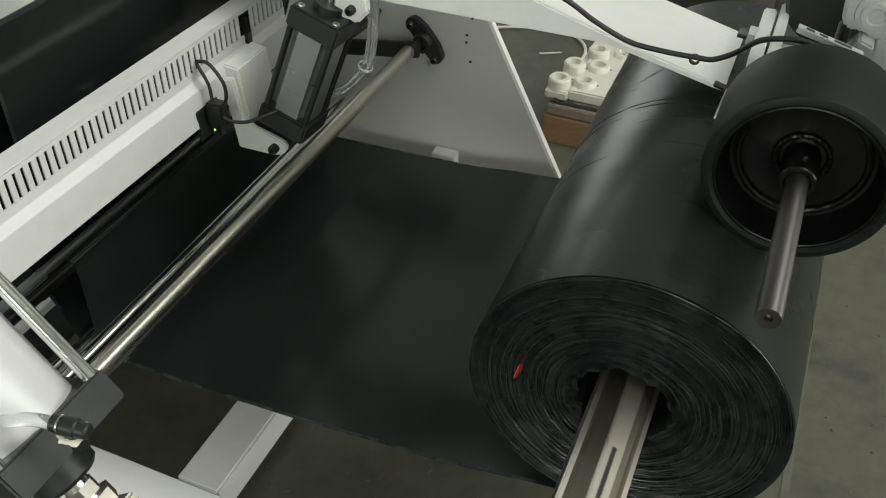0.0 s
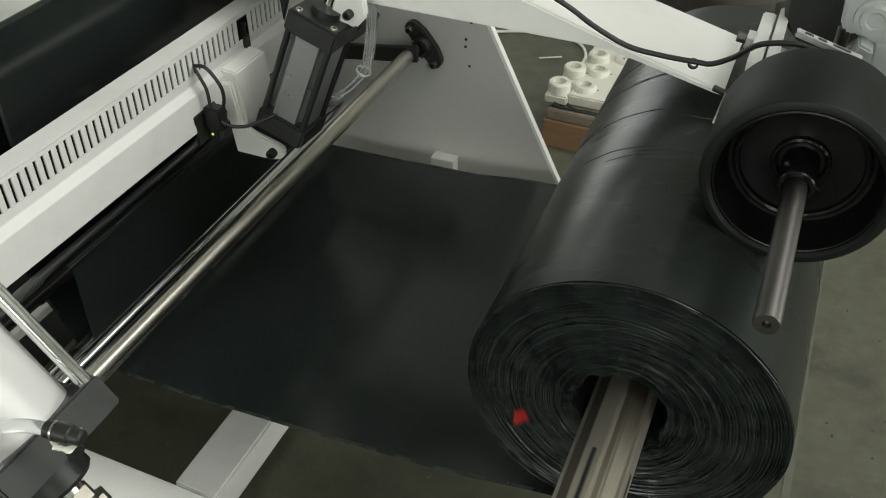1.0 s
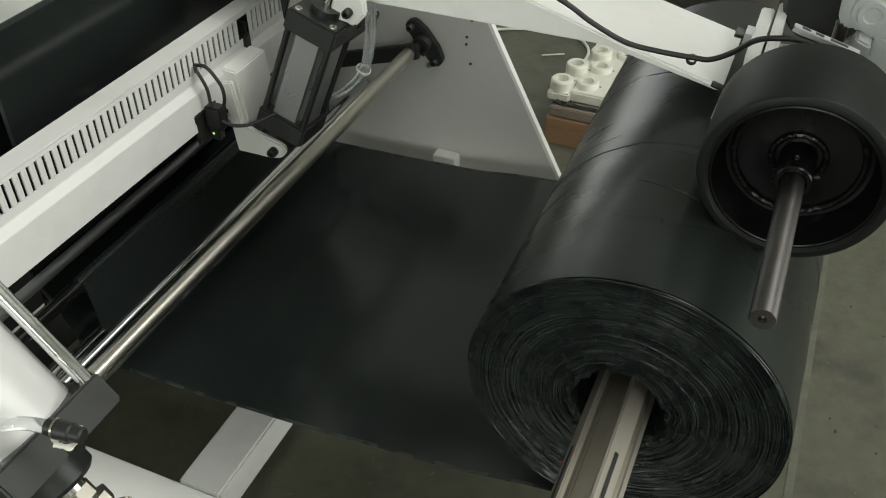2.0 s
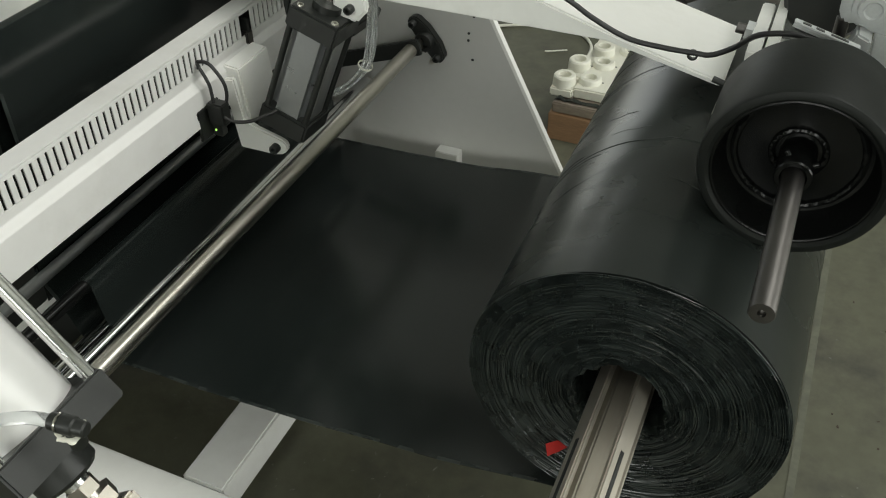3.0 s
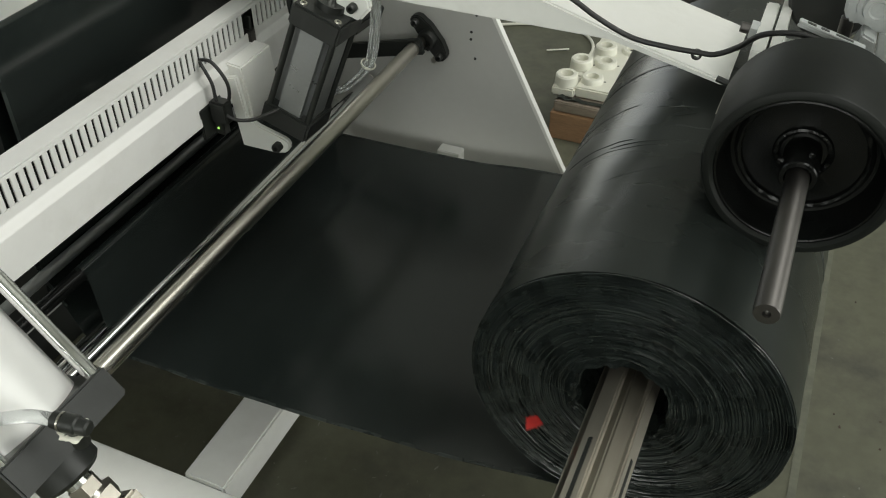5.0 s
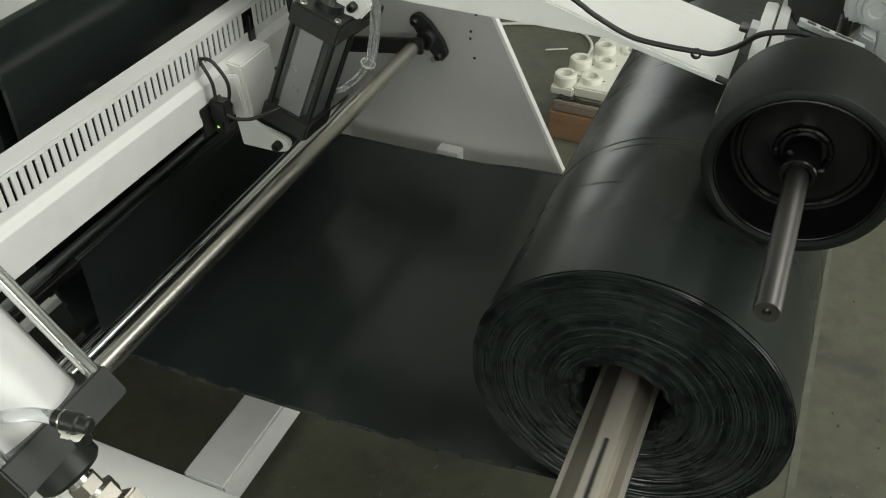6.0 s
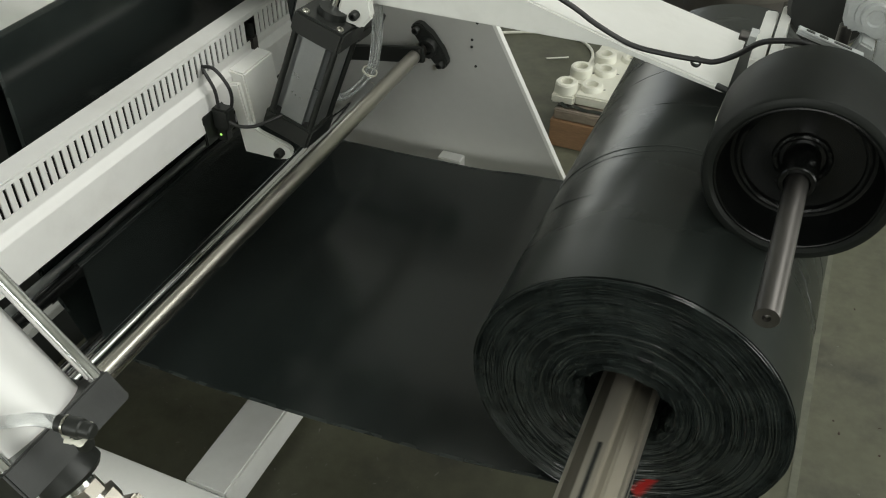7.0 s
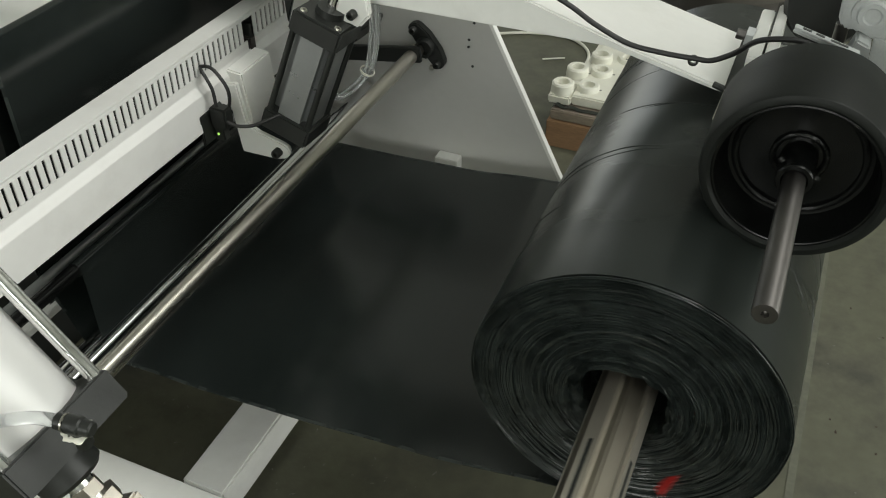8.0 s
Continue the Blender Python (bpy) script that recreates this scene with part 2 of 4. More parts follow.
def hall():
    bm = bmesh.new()
    bmesh.ops.create_grid(bm, x_segments=40, y_segments=40, size=10)
    for v in bm.verts:
        v.co.z += 0.002 * noise.noise(v.co * 0.9)
    tagged(part("floor", smooth(bm), M_FLOOR), "worn grey concrete factory floor, stained", "floor", kind="structure")

    tagged(part("floor_seam", box(0.203, 0.221, -3.0, 6.0, -0.004, 0.0025, 0.0008), M_SEAM), "pale worn seam in the concrete", "floor seam", kind="structure")

    def wall(name, x0, x1, y0, y1, holes=()):
        """A wall with window openings (a0, a1, z0, z1) along its longer side."""
        bm = bmesh.new()
        alongx = (x1 - x0) > (y1 - y0)
        lo, hi = (x0, x1) if alongx else (y0, y1)
        cuts = sorted({lo, hi, *[h[0] for h in holes], *[h[1] for h in holes]})
        for a, b in zip(cuts, cuts[1:]):
            spans, z = [], 0.0
            for h in sorted((h for h in holes if h[0] <= a and h[1] >= b), key=lambda h: h[2]):
                spans.append((z, h[2]))
                z = h[3]
            spans.append((z, 5.2))
            for c, d in spans:
                if d - c > 0.01:
                    p = (a, b, y0, y1) if alongx else (x0, x1, a, b)
                    mtx = Matrix.Translation(((p[0] + p[1]) / 2, (p[2] + p[3]) / 2, (c + d) / 2)) @ Matrix.Diagonal((p[1] - p[0], p[3] - p[2], d - c, 1))
                    bmesh.ops.create_cube(bm, size=1, matrix=mtx)
        tagged(part(name, bm, M_WALL), "pale painted factory wall", "wall", kind="structure")

    wall("wall_east", 7.0, 7.24, -7.0, 9.0, [(-1.2, 4.4, 0.0, 3.8)])
    wall("wall_west", -8.24, -8.0, -7.0, 9.0, [(-4.0, 6.0, 2.2, 4.2)])
    wall("wall_north", -8.24, 7.24, 9.0, 9.24, [(-6.8, -3.6, 0.3, 4.8)])
    wall("wall_south", -8.24, 7.24, -7.24, -7.0, [(-5.0, 4.0, 2.2, 4.2)])
    bm = bmesh.new()
    for x0, x1, y0, y1 in ((-8.24, 1.0, -7.24, 9.24), (2.8, 7.24, -7.24, 9.24), (1.0, 2.8, -7.24, -1.8), (1.0, 2.8, 3.8, 9.24)):
        bmesh.ops.create_cube(bm, size=1, matrix=Matrix.Translation(((x0 + x1) / 2, (y0 + y1) / 2, 5.26)) @ Matrix.Diagonal((x1 - x0, y1 - y0, 0.12, 1)))
    tagged(part("ceiling", bm, M_ROOF), "grey sheet roof with a roof light", "ceiling", kind="structure")


hall()

# ---------------------------------------------------------------- unwinding roll
ROLL_X, ROLL_Z, ROLL_R = -0.105, 0.699, 0.2165
NEAR, FAR = 0.806, 1.64
rng = random.Random(4)


def film_roll():
    roll = empty("film_roll", pose(ROLL_X, NEAR, ROLL_Z), "large roll of black plastic film on a steel shaft", "film roll")
    width = FAR - NEAR
    skin = lathe([(0.004, ROLL_R - 0.004)] + [(0.004 + k * (width - 0.004) / 24, ROLL_R + 0.0045 * k / 24 + 0.0005 * math.sin(k * 1.9)) for k in range(25)] + [(width, ROLL_R), (width, 0.05)], 160)
    part("wound_film", skin, M_FILM_ROLL, roll)
    # edges of the layers: rings that stand proud or lie back, ruffled near the core
    profile, shift, phase = [], [], []
    r = ROLL_R
    while r > 0.064:
        step = rng.uniform(0.0007, 0.0017)
        d = 0.0016 * noise.noise(Vector((r * 90, 0, 3))) + rng.uniform(-0.0012, 0.0012)
        if rng.random() < 0.16:
            d -= rng.uniform(0.001, 0.004)
        profile += [(d + 0.0009, r), (d, r - step * 0.25), (d + rng.uniform(0.0002, 0.0012), r - step)]
        ph = rng.uniform(0, 9)
        phase += [ph, ph + 0.02, ph + 0.1]
        r -= step + 0.0001
    profile += [(0.006, 0.0625), (0.03, 0.062), (0.16, 0.062), (0.16, 0.04)]
    phase += [0, 0, 0, 0]

    def ruffle(k, a):
        y, rr = profile[k]
        near_core = math.exp(-((rr - 0.064) / 0.016) ** 2) if y < 0.02 else 0
        c, s = math.cos(a), math.sin(a)
        wave = noise.noise(Vector((c * 1.6, s * 1.6, phase[k] * 0.9))) * 0.0032 + noise.noise(Vector((c * 8, s * 8, phase[k] * 1.7))) * 0.0014
        puck = noise.noise(Vector((c * 4.5, s * 4.5, rr * 25))) * 0.010 * near_core
        return puck + 0.0016 * noise.noise(Vector((c * 3, s * 3, rr * 40))), wave * (1 + 0.8 * near_core) * (1 if y < 0.02 else 0)

    part("film_edges", lathe(profile, 240, wobble=ruffle), M_FILM_EDGE, roll, "uneven black film layer edges")
    # wrinkles in the outer layers
    for k in range(26):
        a0, y0 = rng.uniform(0, 360), rng.uniform(0.18, 0.74)
        sweep, lean = rng.uniform(18, 48), rng.uniform(-0.06, 0.06)
        pts = []
        for s in range(6):
            a = radians(a0 + sweep * s / 5)
            y = y0 + lean * s / 5 + rng.uniform(-0.003, 0.003)
            rr = ROLL_R + 0.0045 * y / width - (0.0006 if 0 < s < 5 else 0.0014)
            pts.append((rr * math.sin(a), y, rr * math.cos(a)))
        part("wrinkle", hose(pts, 0.0011, 6, 4), M_FILM_ROLL, roll)
    # fine ripples that run round the roll in small sets
    for y0 in (0.30, 0.312, 0.325, 0.44, 0.452, 0.56, 0.572, 0.583, 0.66, 0.672):
        for a0 in (rng.uniform(0, 120), rng.uniform(120, 240), rng.uniform(240, 360)):
            sweep, drift = rng.uniform(35, 85), rng.uniform(-0.012, 0.012)
            pts = []
            for s in range(9):
                a = radians(a0 + sweep * s / 8)
                y = y0 + drift * s / 8 + rng.uniform(-0.0015, 0.0015)
                rr = ROLL_R + 0.0045 * y / width - (0.0019 if 0 < s < 8 else 0.0034)
                pts.append((rr * math.sin(a), y, rr * math.cos(a)))
            part("ripple", hose(pts, 0.0024, 12, 3), M_FILM_ROLL, roll)
    # a strip of red tape caught between two layers, which sticks out of the roll's end and leads the turn
    bm = bmesh.new()
    root, tip = Vector((-0.011, 0.004)), Vector((0.012, -0.027))
    way = (tip - root).normalized()
    wide = Vector((-way.y, way.x)) * 0.0085
    front, back = [], []
    for step, half, droop in ((0.0, 0.75, 0.0), (0.5, 0.95, 0.0008), (0.85, 1.0, 0.0022), (1.0, 1.05, 0.0034)):
        for side in (-1, 1):
            p = root + (tip - root) * step + wide * half * side
            if step == 1.0 and side == 1:
                p -= way * 0.007
            front.append(bm.verts.new((p.x, p.y, 0.1405 + droop)))
            back.append(bm.verts.new((p.x, p.y, 0.1413 + droop)))
    for k in range(0, 6, 2):
        bm.faces.new((front[k], front[k + 1], front[k + 3], front[k + 2]))
        bm.faces.new((back[k], back[k + 2], back[k + 3], back[k + 1]))
        bm.faces.new((front[k], front[k + 2], back[k + 2], back[k]))
        bm.faces.new((front[k + 1], back[k + 1], back[k + 3], front[k + 3]))
    bm.faces.new((front[0], back[0], back[1], front[1])), bm.faces.new((front[6], front[7], back[7], back[6]))
    bmesh.ops.recalc_face_normals(bm, faces=bm.faces)
    part("red_tag", bm, M_RED, roll, "scrap of red tape")
    return roll


def winding_shaft():
    shaft = empty("winding_shaft", pose(ROLL_X, NEAR, ROLL_Z), "worn steel winding shaft with long slots", "shaft")
    r = 0.038
    bm = lathe([(-0.46, 0), (-0.46, r - 0.003), (-0.457, r), (0.95, r), (0.953, 0)], 8)
    part("shaft_body", smooth(bevelled(bm, 0.006), 25), M_SHAFT, shaft)
    for k, a in enumerate((10, 100, 190, 280)):
        m = Matrix.Rotation(radians(a), 4, "Y")
        leaf = box(-0.0125, 0.0125, -0.44, 0.10 + 0.05 * (k % 2), r - 0.010, r + 0.0022, 0.002, m)
        leaf_ob = part("expanding_leaf", leaf, M_LEAF, shaft)
        part("slot", box(-0.0032, 0.0032, -0.23, -0.10, r - 0.002, r + 0.0028, 0.0006, m), M_BLACK, leaf_ob, "dark milled slot")
    return shaft


FILM_ROLL = film_roll()
SHAFT = winding_shaft()

# upright that carries the far end of the shaft
stand = empty("shaft_stand", pose(ROLL_X, 1.70, 0), "white steel upright that carries the shaft", "stand")
part("upright", box(-0.05, 0.05, 0, 0.05, 0.012, 0.655, 0.004), M_WHITE, stand)
part("foot_plate", box(-0.1, 0.1, -0.05, 0.10, 0, 0.012, 0.003), M_WHITE, stand)

# ---------------------------------------------------------------- drive wheel on the swing arm
WHEEL = (0.029, 0.965, 0.9975)


def drive_wheel():
    wheel = empty("drive_wheel", pose(*WHEEL), "black rubber-covered drive wheel pressed on the film roll", "wheel")
    R, r, w = 0.1145, 0.0965, 0.146
    tyre = lathe([(0.004, r + 0.003), (0.0, r + 0.007), (0.0, R - 0.006), (0.002, R - 0.002), (0.006, R), (w - 0.006, R), (w, R - 0.005), (w, r), ], 120, closed=True)
    part("rubber_tyre", tyre, M_RUBBER, wheel)
    rim = lathe([(0.0045, r + 0.003), (0.0038, r + 0.0008), (0.0045, r - 0.0008), (0.008, r - 0.0025), (0.050, r - 0.005), (0.057, r - 0.010), (0.060, 0.076), (0.060, 0.033), (0.058, 0.027), (0.058, 0.02), (0.09, 0.02), (0.09, r), ], 120, closed=True)
    part("rim", rim, M_GLOSSBLACK, wheel, "black painted dished rim")

    def bead(k, a):
        return 0.0014 * noise.noise(Vector((math.cos(a) * 14, math.sin(a) * 14, k))), 0.0014 * noise.noise(Vector((math.cos(a) * 16, math.sin(a) * 16, k + 4)))

    part("weld_bead", lathe([(0.057 + 0.0045 * math.cos(t), 0.077 + 0.0045 * math.sin(t)) for t in (k * math.pi / 4 for k in range(8))], 160, closed=True, wobble=bead), M_GLOSSBLACK, wheel)
    part("weld_bead", lathe([(0.057 + 0.004 * math.cos(t), 0.032 + 0.004 * math.sin(t)) for t in (k * math.pi / 4 for k in range(8))], 120, closed=True, wobble=bead), M_GLOSSBLACK, wheel)
    part("hub", lathe([(0.06, 0.0145), (0.000, 0.0145), (-0.002, 0.016), (-0.002, 0.021), (0.000, 0.0225), (0.06, 0.0225)], 64, closed=True), M_GLOSSBLACK, wheel)
    for a in (-30, 62, 210):
        s = Vector((math.sin(radians(a)), 0, math.cos(radians(a))))
        p = Vector((0, 0.018, 0)) + s * 0.0225
        bolt("set_screw", p, s, 0.004, wheel, M_GLOSSBLACK)
    part("axle", lathe([(-0.253, 0.0), (-0.250, 0.0035), (-0.2535, 0.0045), (-0.2535, 0.0128), (-0.252, 0.0138), (0.19, 0.0138), (0.19, 0)], 40), M_DARKSTEEL, wheel, "turned steel axle with a centre hole")
    return wheel


DRIVE = drive_wheel()


def swing_arm():
    arm = empty("swing_arm", pose(-0.27, 1.25, 0.983), "white welded steel swing arm with a black cable", "machine arm")
    o = Vector((-0.27, 1.25, 0.983))
    outline = [(-2.6, 0.983), (-0.28, 0.983), (-0.105, 0.943), (-0.094, 0.943), (-0.094, 0.950), (-0.255, 0.991), (-0.40, 1.034), (-0.62, 1.098), (-2.6, 1.25)]
    part("arm_beam", prism([(x - o.x, z - o.z) for x, z in outline], 0, 0.195, 0.003), M_WHITE, arm)
    # end block: two upright plates and a bolt
    part("clamp_plate", box(0.200, 0.219, -0.046, 0.125, -0.03, 0.047, 0.002), M_WHITE, arm)
    part("clamp_plate", box(0.223, 0.238, -0.04, 0.14, -0.02, 0.052, 0.002), M_WHITE, arm)
    nut = along((0.20, 0.045, 0.034), (0.15, 0.045, 0.040))
    part("nut", hexagon(0.0, 0.012, 0.015, nut), M_CASTALU, arm)
    part("bolt_shank", rod(0.0, 0.026, 0.008, 16, m=nut), M_DARKSTEEL, arm)
    part("screw", rod_between((0.160, -0.006, -0.026), (0.182, -0.006, -0.032), 0.005), M_BLACK, arm)
    part("guide_wire", rod_between((0.180, -0.012, -0.028), (0.175, -0.065, -0.051), 0.0016, 8), M_STEEL, arm)
    part("cable_clip", lathe([(-0.003, 0.005), (-0.003, 0.008), (0.003, 0.008), (0.003, 0.005)], 20, pose(0.125, -0.006, 0.006), closed=True), M_BLACK, arm)
    return arm


ARM = swing_arm()

# ---------------------------------------------------------------- film web, guide rollers, side plates


def web_run(u):
    x = ROLL_X + (-1.065 - ROLL_X) * u
    return x, 0.4825 + (0.392 - 0.4825) * u - 0.088 * u * (1 - u)


def film_web():
    pts = [web_run(k / 40) for k in range(41)]

    def wave(x, y):
        s = (y - NEAR) / (FAR - NEAR)
        return 0.0018 * noise.noise(Vector((x * 5, y * 3, 0))) - 0.006 * (2 * s - 1) ** 8 * noise.noise(Vector((x * 7, s * 3, 5)))

    web = empty("film_web", pose(ROLL_X, 0, 0.4825), "taut black plastic film running from the roll", "plastic film")
    bm = sheet(pts, NEAR, FAR, 0.0012, 24, wave)
    bm.transform(Matrix.Translation((-ROLL_X, 0, -0.4825)))
    part("film_sheet", bm, M_FILM, web)
    for y in (NEAR - 0.0006, FAR - 0.0054):
        edge = sheet(pts, y, y + 0.006, 0.0012, 1, wave)
        edge.transform(Matrix.Translation((-ROLL_X, 0, -0.4818)))
        part("selvage", edge, M_FILM_EDGE, web, "thicker trimmed film edge")
    return web


WEB = film_web()


def guide_roller(name, x, z, r, y0, y1, material, label):
    g = empty(name, pose(x, y0, z), label, "roller", group="guide rollers")
    part("roller_tube", rod(0.012, y1 - y0 - 0.012, r, 48), material, g)
    part("journal", rod(0, 0.013, r * 0.5, 24), M_DARKSTEEL, g)
    part("journal", rod(y1 - y0 - 0.013, y1 - y0, r * 0.5, 24), M_STEEL, g)
    return g


guide_roller("guide_roller", -1.062, 0.425, 0.030, 0.56, 1.72, M_CHROME, "chromed guide roller above black film")
guide_roller("guide_roller", -0.958, 0.534, 0.012, 0.56, 1.72, M_CHROME, "chromed idle roller beside the dancer shaft")
guide_roller("guide_roller", -1.130, 0.575, 0.011, 0.56, 1.72, M_ALU, "dark steel guide roller under the perforated duct")

# film that turns up round the lower roller and rises behind the duct
rise = [(-1.062 + 0.032 * math.sin(radians(a)), 0.425 + 0.032 * math.cos(radians(a))) for a in range(180, 275, 12)]
rise += [(-1.12, 0.49), (-1.160, 0.56), (-1.158, 0.60), (-1.12, 0.70), (-1.085, 0.80), (-1.080, 0.95)]
rise += [(-1.087 + 0.007 * math.sin(radians(a)), 1.0344 + 0.007 * math.cos(radians(a))) for a in range(80, -100, -12)] + [(-1.116, 0.9), (-1.155, 0.5)]


def film_rise():
    f = empty("film_rise", pose(-1.073, NEAR, 0.95), "black plastic film rising behind the duct", "plastic film")
    bm = sheet(rise, NEAR, FAR, 0.001, 16)
    bm.transform(Matrix.Translation((1.073, -NEAR, -0.95)))
    part("film_sheet", bm, M_FILM, f)
    for y in (NEAR - 0.0006, FAR - 0.0054):
        edge = sheet([(x + 0.0007, z) for x, z in rise[8:16]], y, y + 0.006, 0.0009)
        edge.transform(Matrix.Translation((1.073, -NEAR, -0.95)))
        part("selvage", edge, M_FILM_EDGE, f, "thicker trimmed film edge")
    return f


film_rise()
guide_roller("guide_roller", -1.087, 1.0344, 0.005, 0.40, 1.72, M_GLOSSBLACK, "black guide roller carrying rising film")
tagged(part("machine_cover", box(-1.56, -1.5, 0.0, 2.2, 0.0, 0.70, 0.004), M_BLACK), "black machine cover behind the film", "machine cover")
tagged(part("machine_table", box(-3.2, -1.565, -0.6, 2.6, 0.0, 0.74, 0.01), M_WHITE), "white enamelled machine housing", "machine housing")


def side_plate():
    plate = empty("side_plate", pose(-0.9, 1.735, 0.0), "grey painted steel side plate with pale edge", "machine frame")
    o = -0.9
    outline = [(-1.9, 0.06), (-0.36, 0.06), (-0.345, 0.12), (-0.370, 0.20), (-0.673, 0.79), (-0.68, 0.82), (-1.9, 0.82)]
    part("plate", prism([(x - o, z) for x, z in outline], 0, 0.012, 0.0), M_GREY, plate)
    # ground edge: a white strip with the light it catches put into its colour
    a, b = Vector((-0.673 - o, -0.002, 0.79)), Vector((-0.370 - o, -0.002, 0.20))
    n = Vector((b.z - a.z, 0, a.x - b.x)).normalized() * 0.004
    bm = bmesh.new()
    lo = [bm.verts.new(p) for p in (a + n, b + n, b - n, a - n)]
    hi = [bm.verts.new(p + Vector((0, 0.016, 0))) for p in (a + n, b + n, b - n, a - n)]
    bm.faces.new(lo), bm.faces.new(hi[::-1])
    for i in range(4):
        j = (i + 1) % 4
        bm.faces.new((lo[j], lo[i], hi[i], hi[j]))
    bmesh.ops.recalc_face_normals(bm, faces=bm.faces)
    part("lit_edge_strip", bm, M_WHITE, plate, "plate edge strip painted white for the light on it")
    part("foot", box(-0.6, 0.5, -0.03, 0.06, 0.0, 0.06, 0.004), M_GREY, plate)
    for x, z in ((-0.688, 0.738), (-0.700, 0.695), (-0.701, 0.677), (-0.690, 0.63), (-0.81, 0.628), (-0.865, 0.75)):
        part("drilled_hole", lathe([(-0.0012, 0), (-0.0012, 0.0032), (0.0, 0.0034)], 12, pose(x - o, -0.0005, z)), M_BLACK, plate)
    part("stud", lathe([(-0.008, 0), (-0.008, 0.006), (0.0, 0.007), (0.0, 0)], 16, pose(-0.793 - o, 0, 0.607)), M_STEEL, plate)
    part("lug", box(0.125, 0.185, -0.035, 0.0, 0.33, 0.378, 0.002), M_WHITE, plate)
    return plate


side_plate()


def dancer_shaft():
    """The steel shaft on which the dancer arms swing."""
    d = empty("dancer_shaft", pose(-0.820, 0.60, 0.657), "bright steel shaft across the machine", "shaft")
    part("shaft_tube", rod(0.0, 1.115, 0.0158, 40), M_STEEL, d)
    part("shaft_collar", lathe([(1.092, 0.0160), (1.092, 0.0185), (1.104, 0.0185), (1.104, 0.0160)], 32, closed=True), M_STEEL, d)
    return d


dancer_shaft()


def bearing_bracket():
    b = empty("bearing_bracket", pose(-0.800, 1.712, 0.668), "black cast two-bolt flange bearing on the plate", "bearing")
    m = Matrix.Rotation(radians(52), 4, "Y")
    w = [(-0.052, 0.006), (-0.046, 0.016), (-0.020, 0.024), (0.020, 0.024), (0.046, 0.016), (0.052, 0.006), (0.052, -0.006), (0.046, -0.012), (0.022, -0.014), (-0.022, -0.014), (-0.046, -0.012), (-0.052, -0.006)]
    part("flange", prism([(x * 1.2, z * 1.1) for x, z in w], 0, 0.022, 0.003, m), M_BLACK, b)
    part("boss", lathe([(-0.014, 0.014), (-0.014, 0.021), (0.0, 0.024), (0.01, 0.024), (0.01, 0.014)], 32, closed=True), M_BLACK, b)
    for s in (-1, 1):
        p = m @ Vector((s * 0.048, -0.001, 0.002))
        bolt("flange_bolt", p, (0, -1, 0), 0.0085, b)
    return b


bearing_bracket()


def dancer():
    d = empty("dancer_swing", pose(-0.820, 0.64, 0.660), "black flat steel dancer levers on the shaft", "lever")
    part("far_lever", box(-0.30, 0.022, 1.035, 1.047, -0.019, 0.019, 0.002), M_BLACK, d)
    part("near_lever", box(-0.25, 0.022, -0.075, -0.065, -0.013, 0.013, 0.002), M_BLACK, d)
    part("dancer_roller", rod(-0.063, 1.033, 0.0130, 48, m=pose(-0.240, 0, -0.005)), M_GLOSSBLACK, d, "black dancer roller")
    part("film_wrap", lathe([(NEAR - 0.64, 0.0134), (NEAR - 0.64, 0.0142), (FAR - 0.64, 0.0142), (FAR - 0.64, 0.0134)], 48, pose(-0.240, 0, -0.005), closed=True), M_FILM, d, "black film wrapped round the roller")
    run = [(-0.2265, 0.004), (-0.2258, -0.005), (-0.228, -0.02), (-0.2606, -0.177)]
    part("film_run", sheet(run, NEAR - 0.64, FAR - 0.64, 0.0008, 12), M_FILM, d, "taut black film led off the roller")
    part("hub", lathe([(1.034, 0.0160), (1.034, 0.0188), (1.048, 0.0188), (1.048, 0.0160)], 32, closed=True), M_BLACK, d)
    return d


DANCER = dancer()

# ---------------------------------------------------------------- perforated duct and its fittings
DUCT_X = -0.95


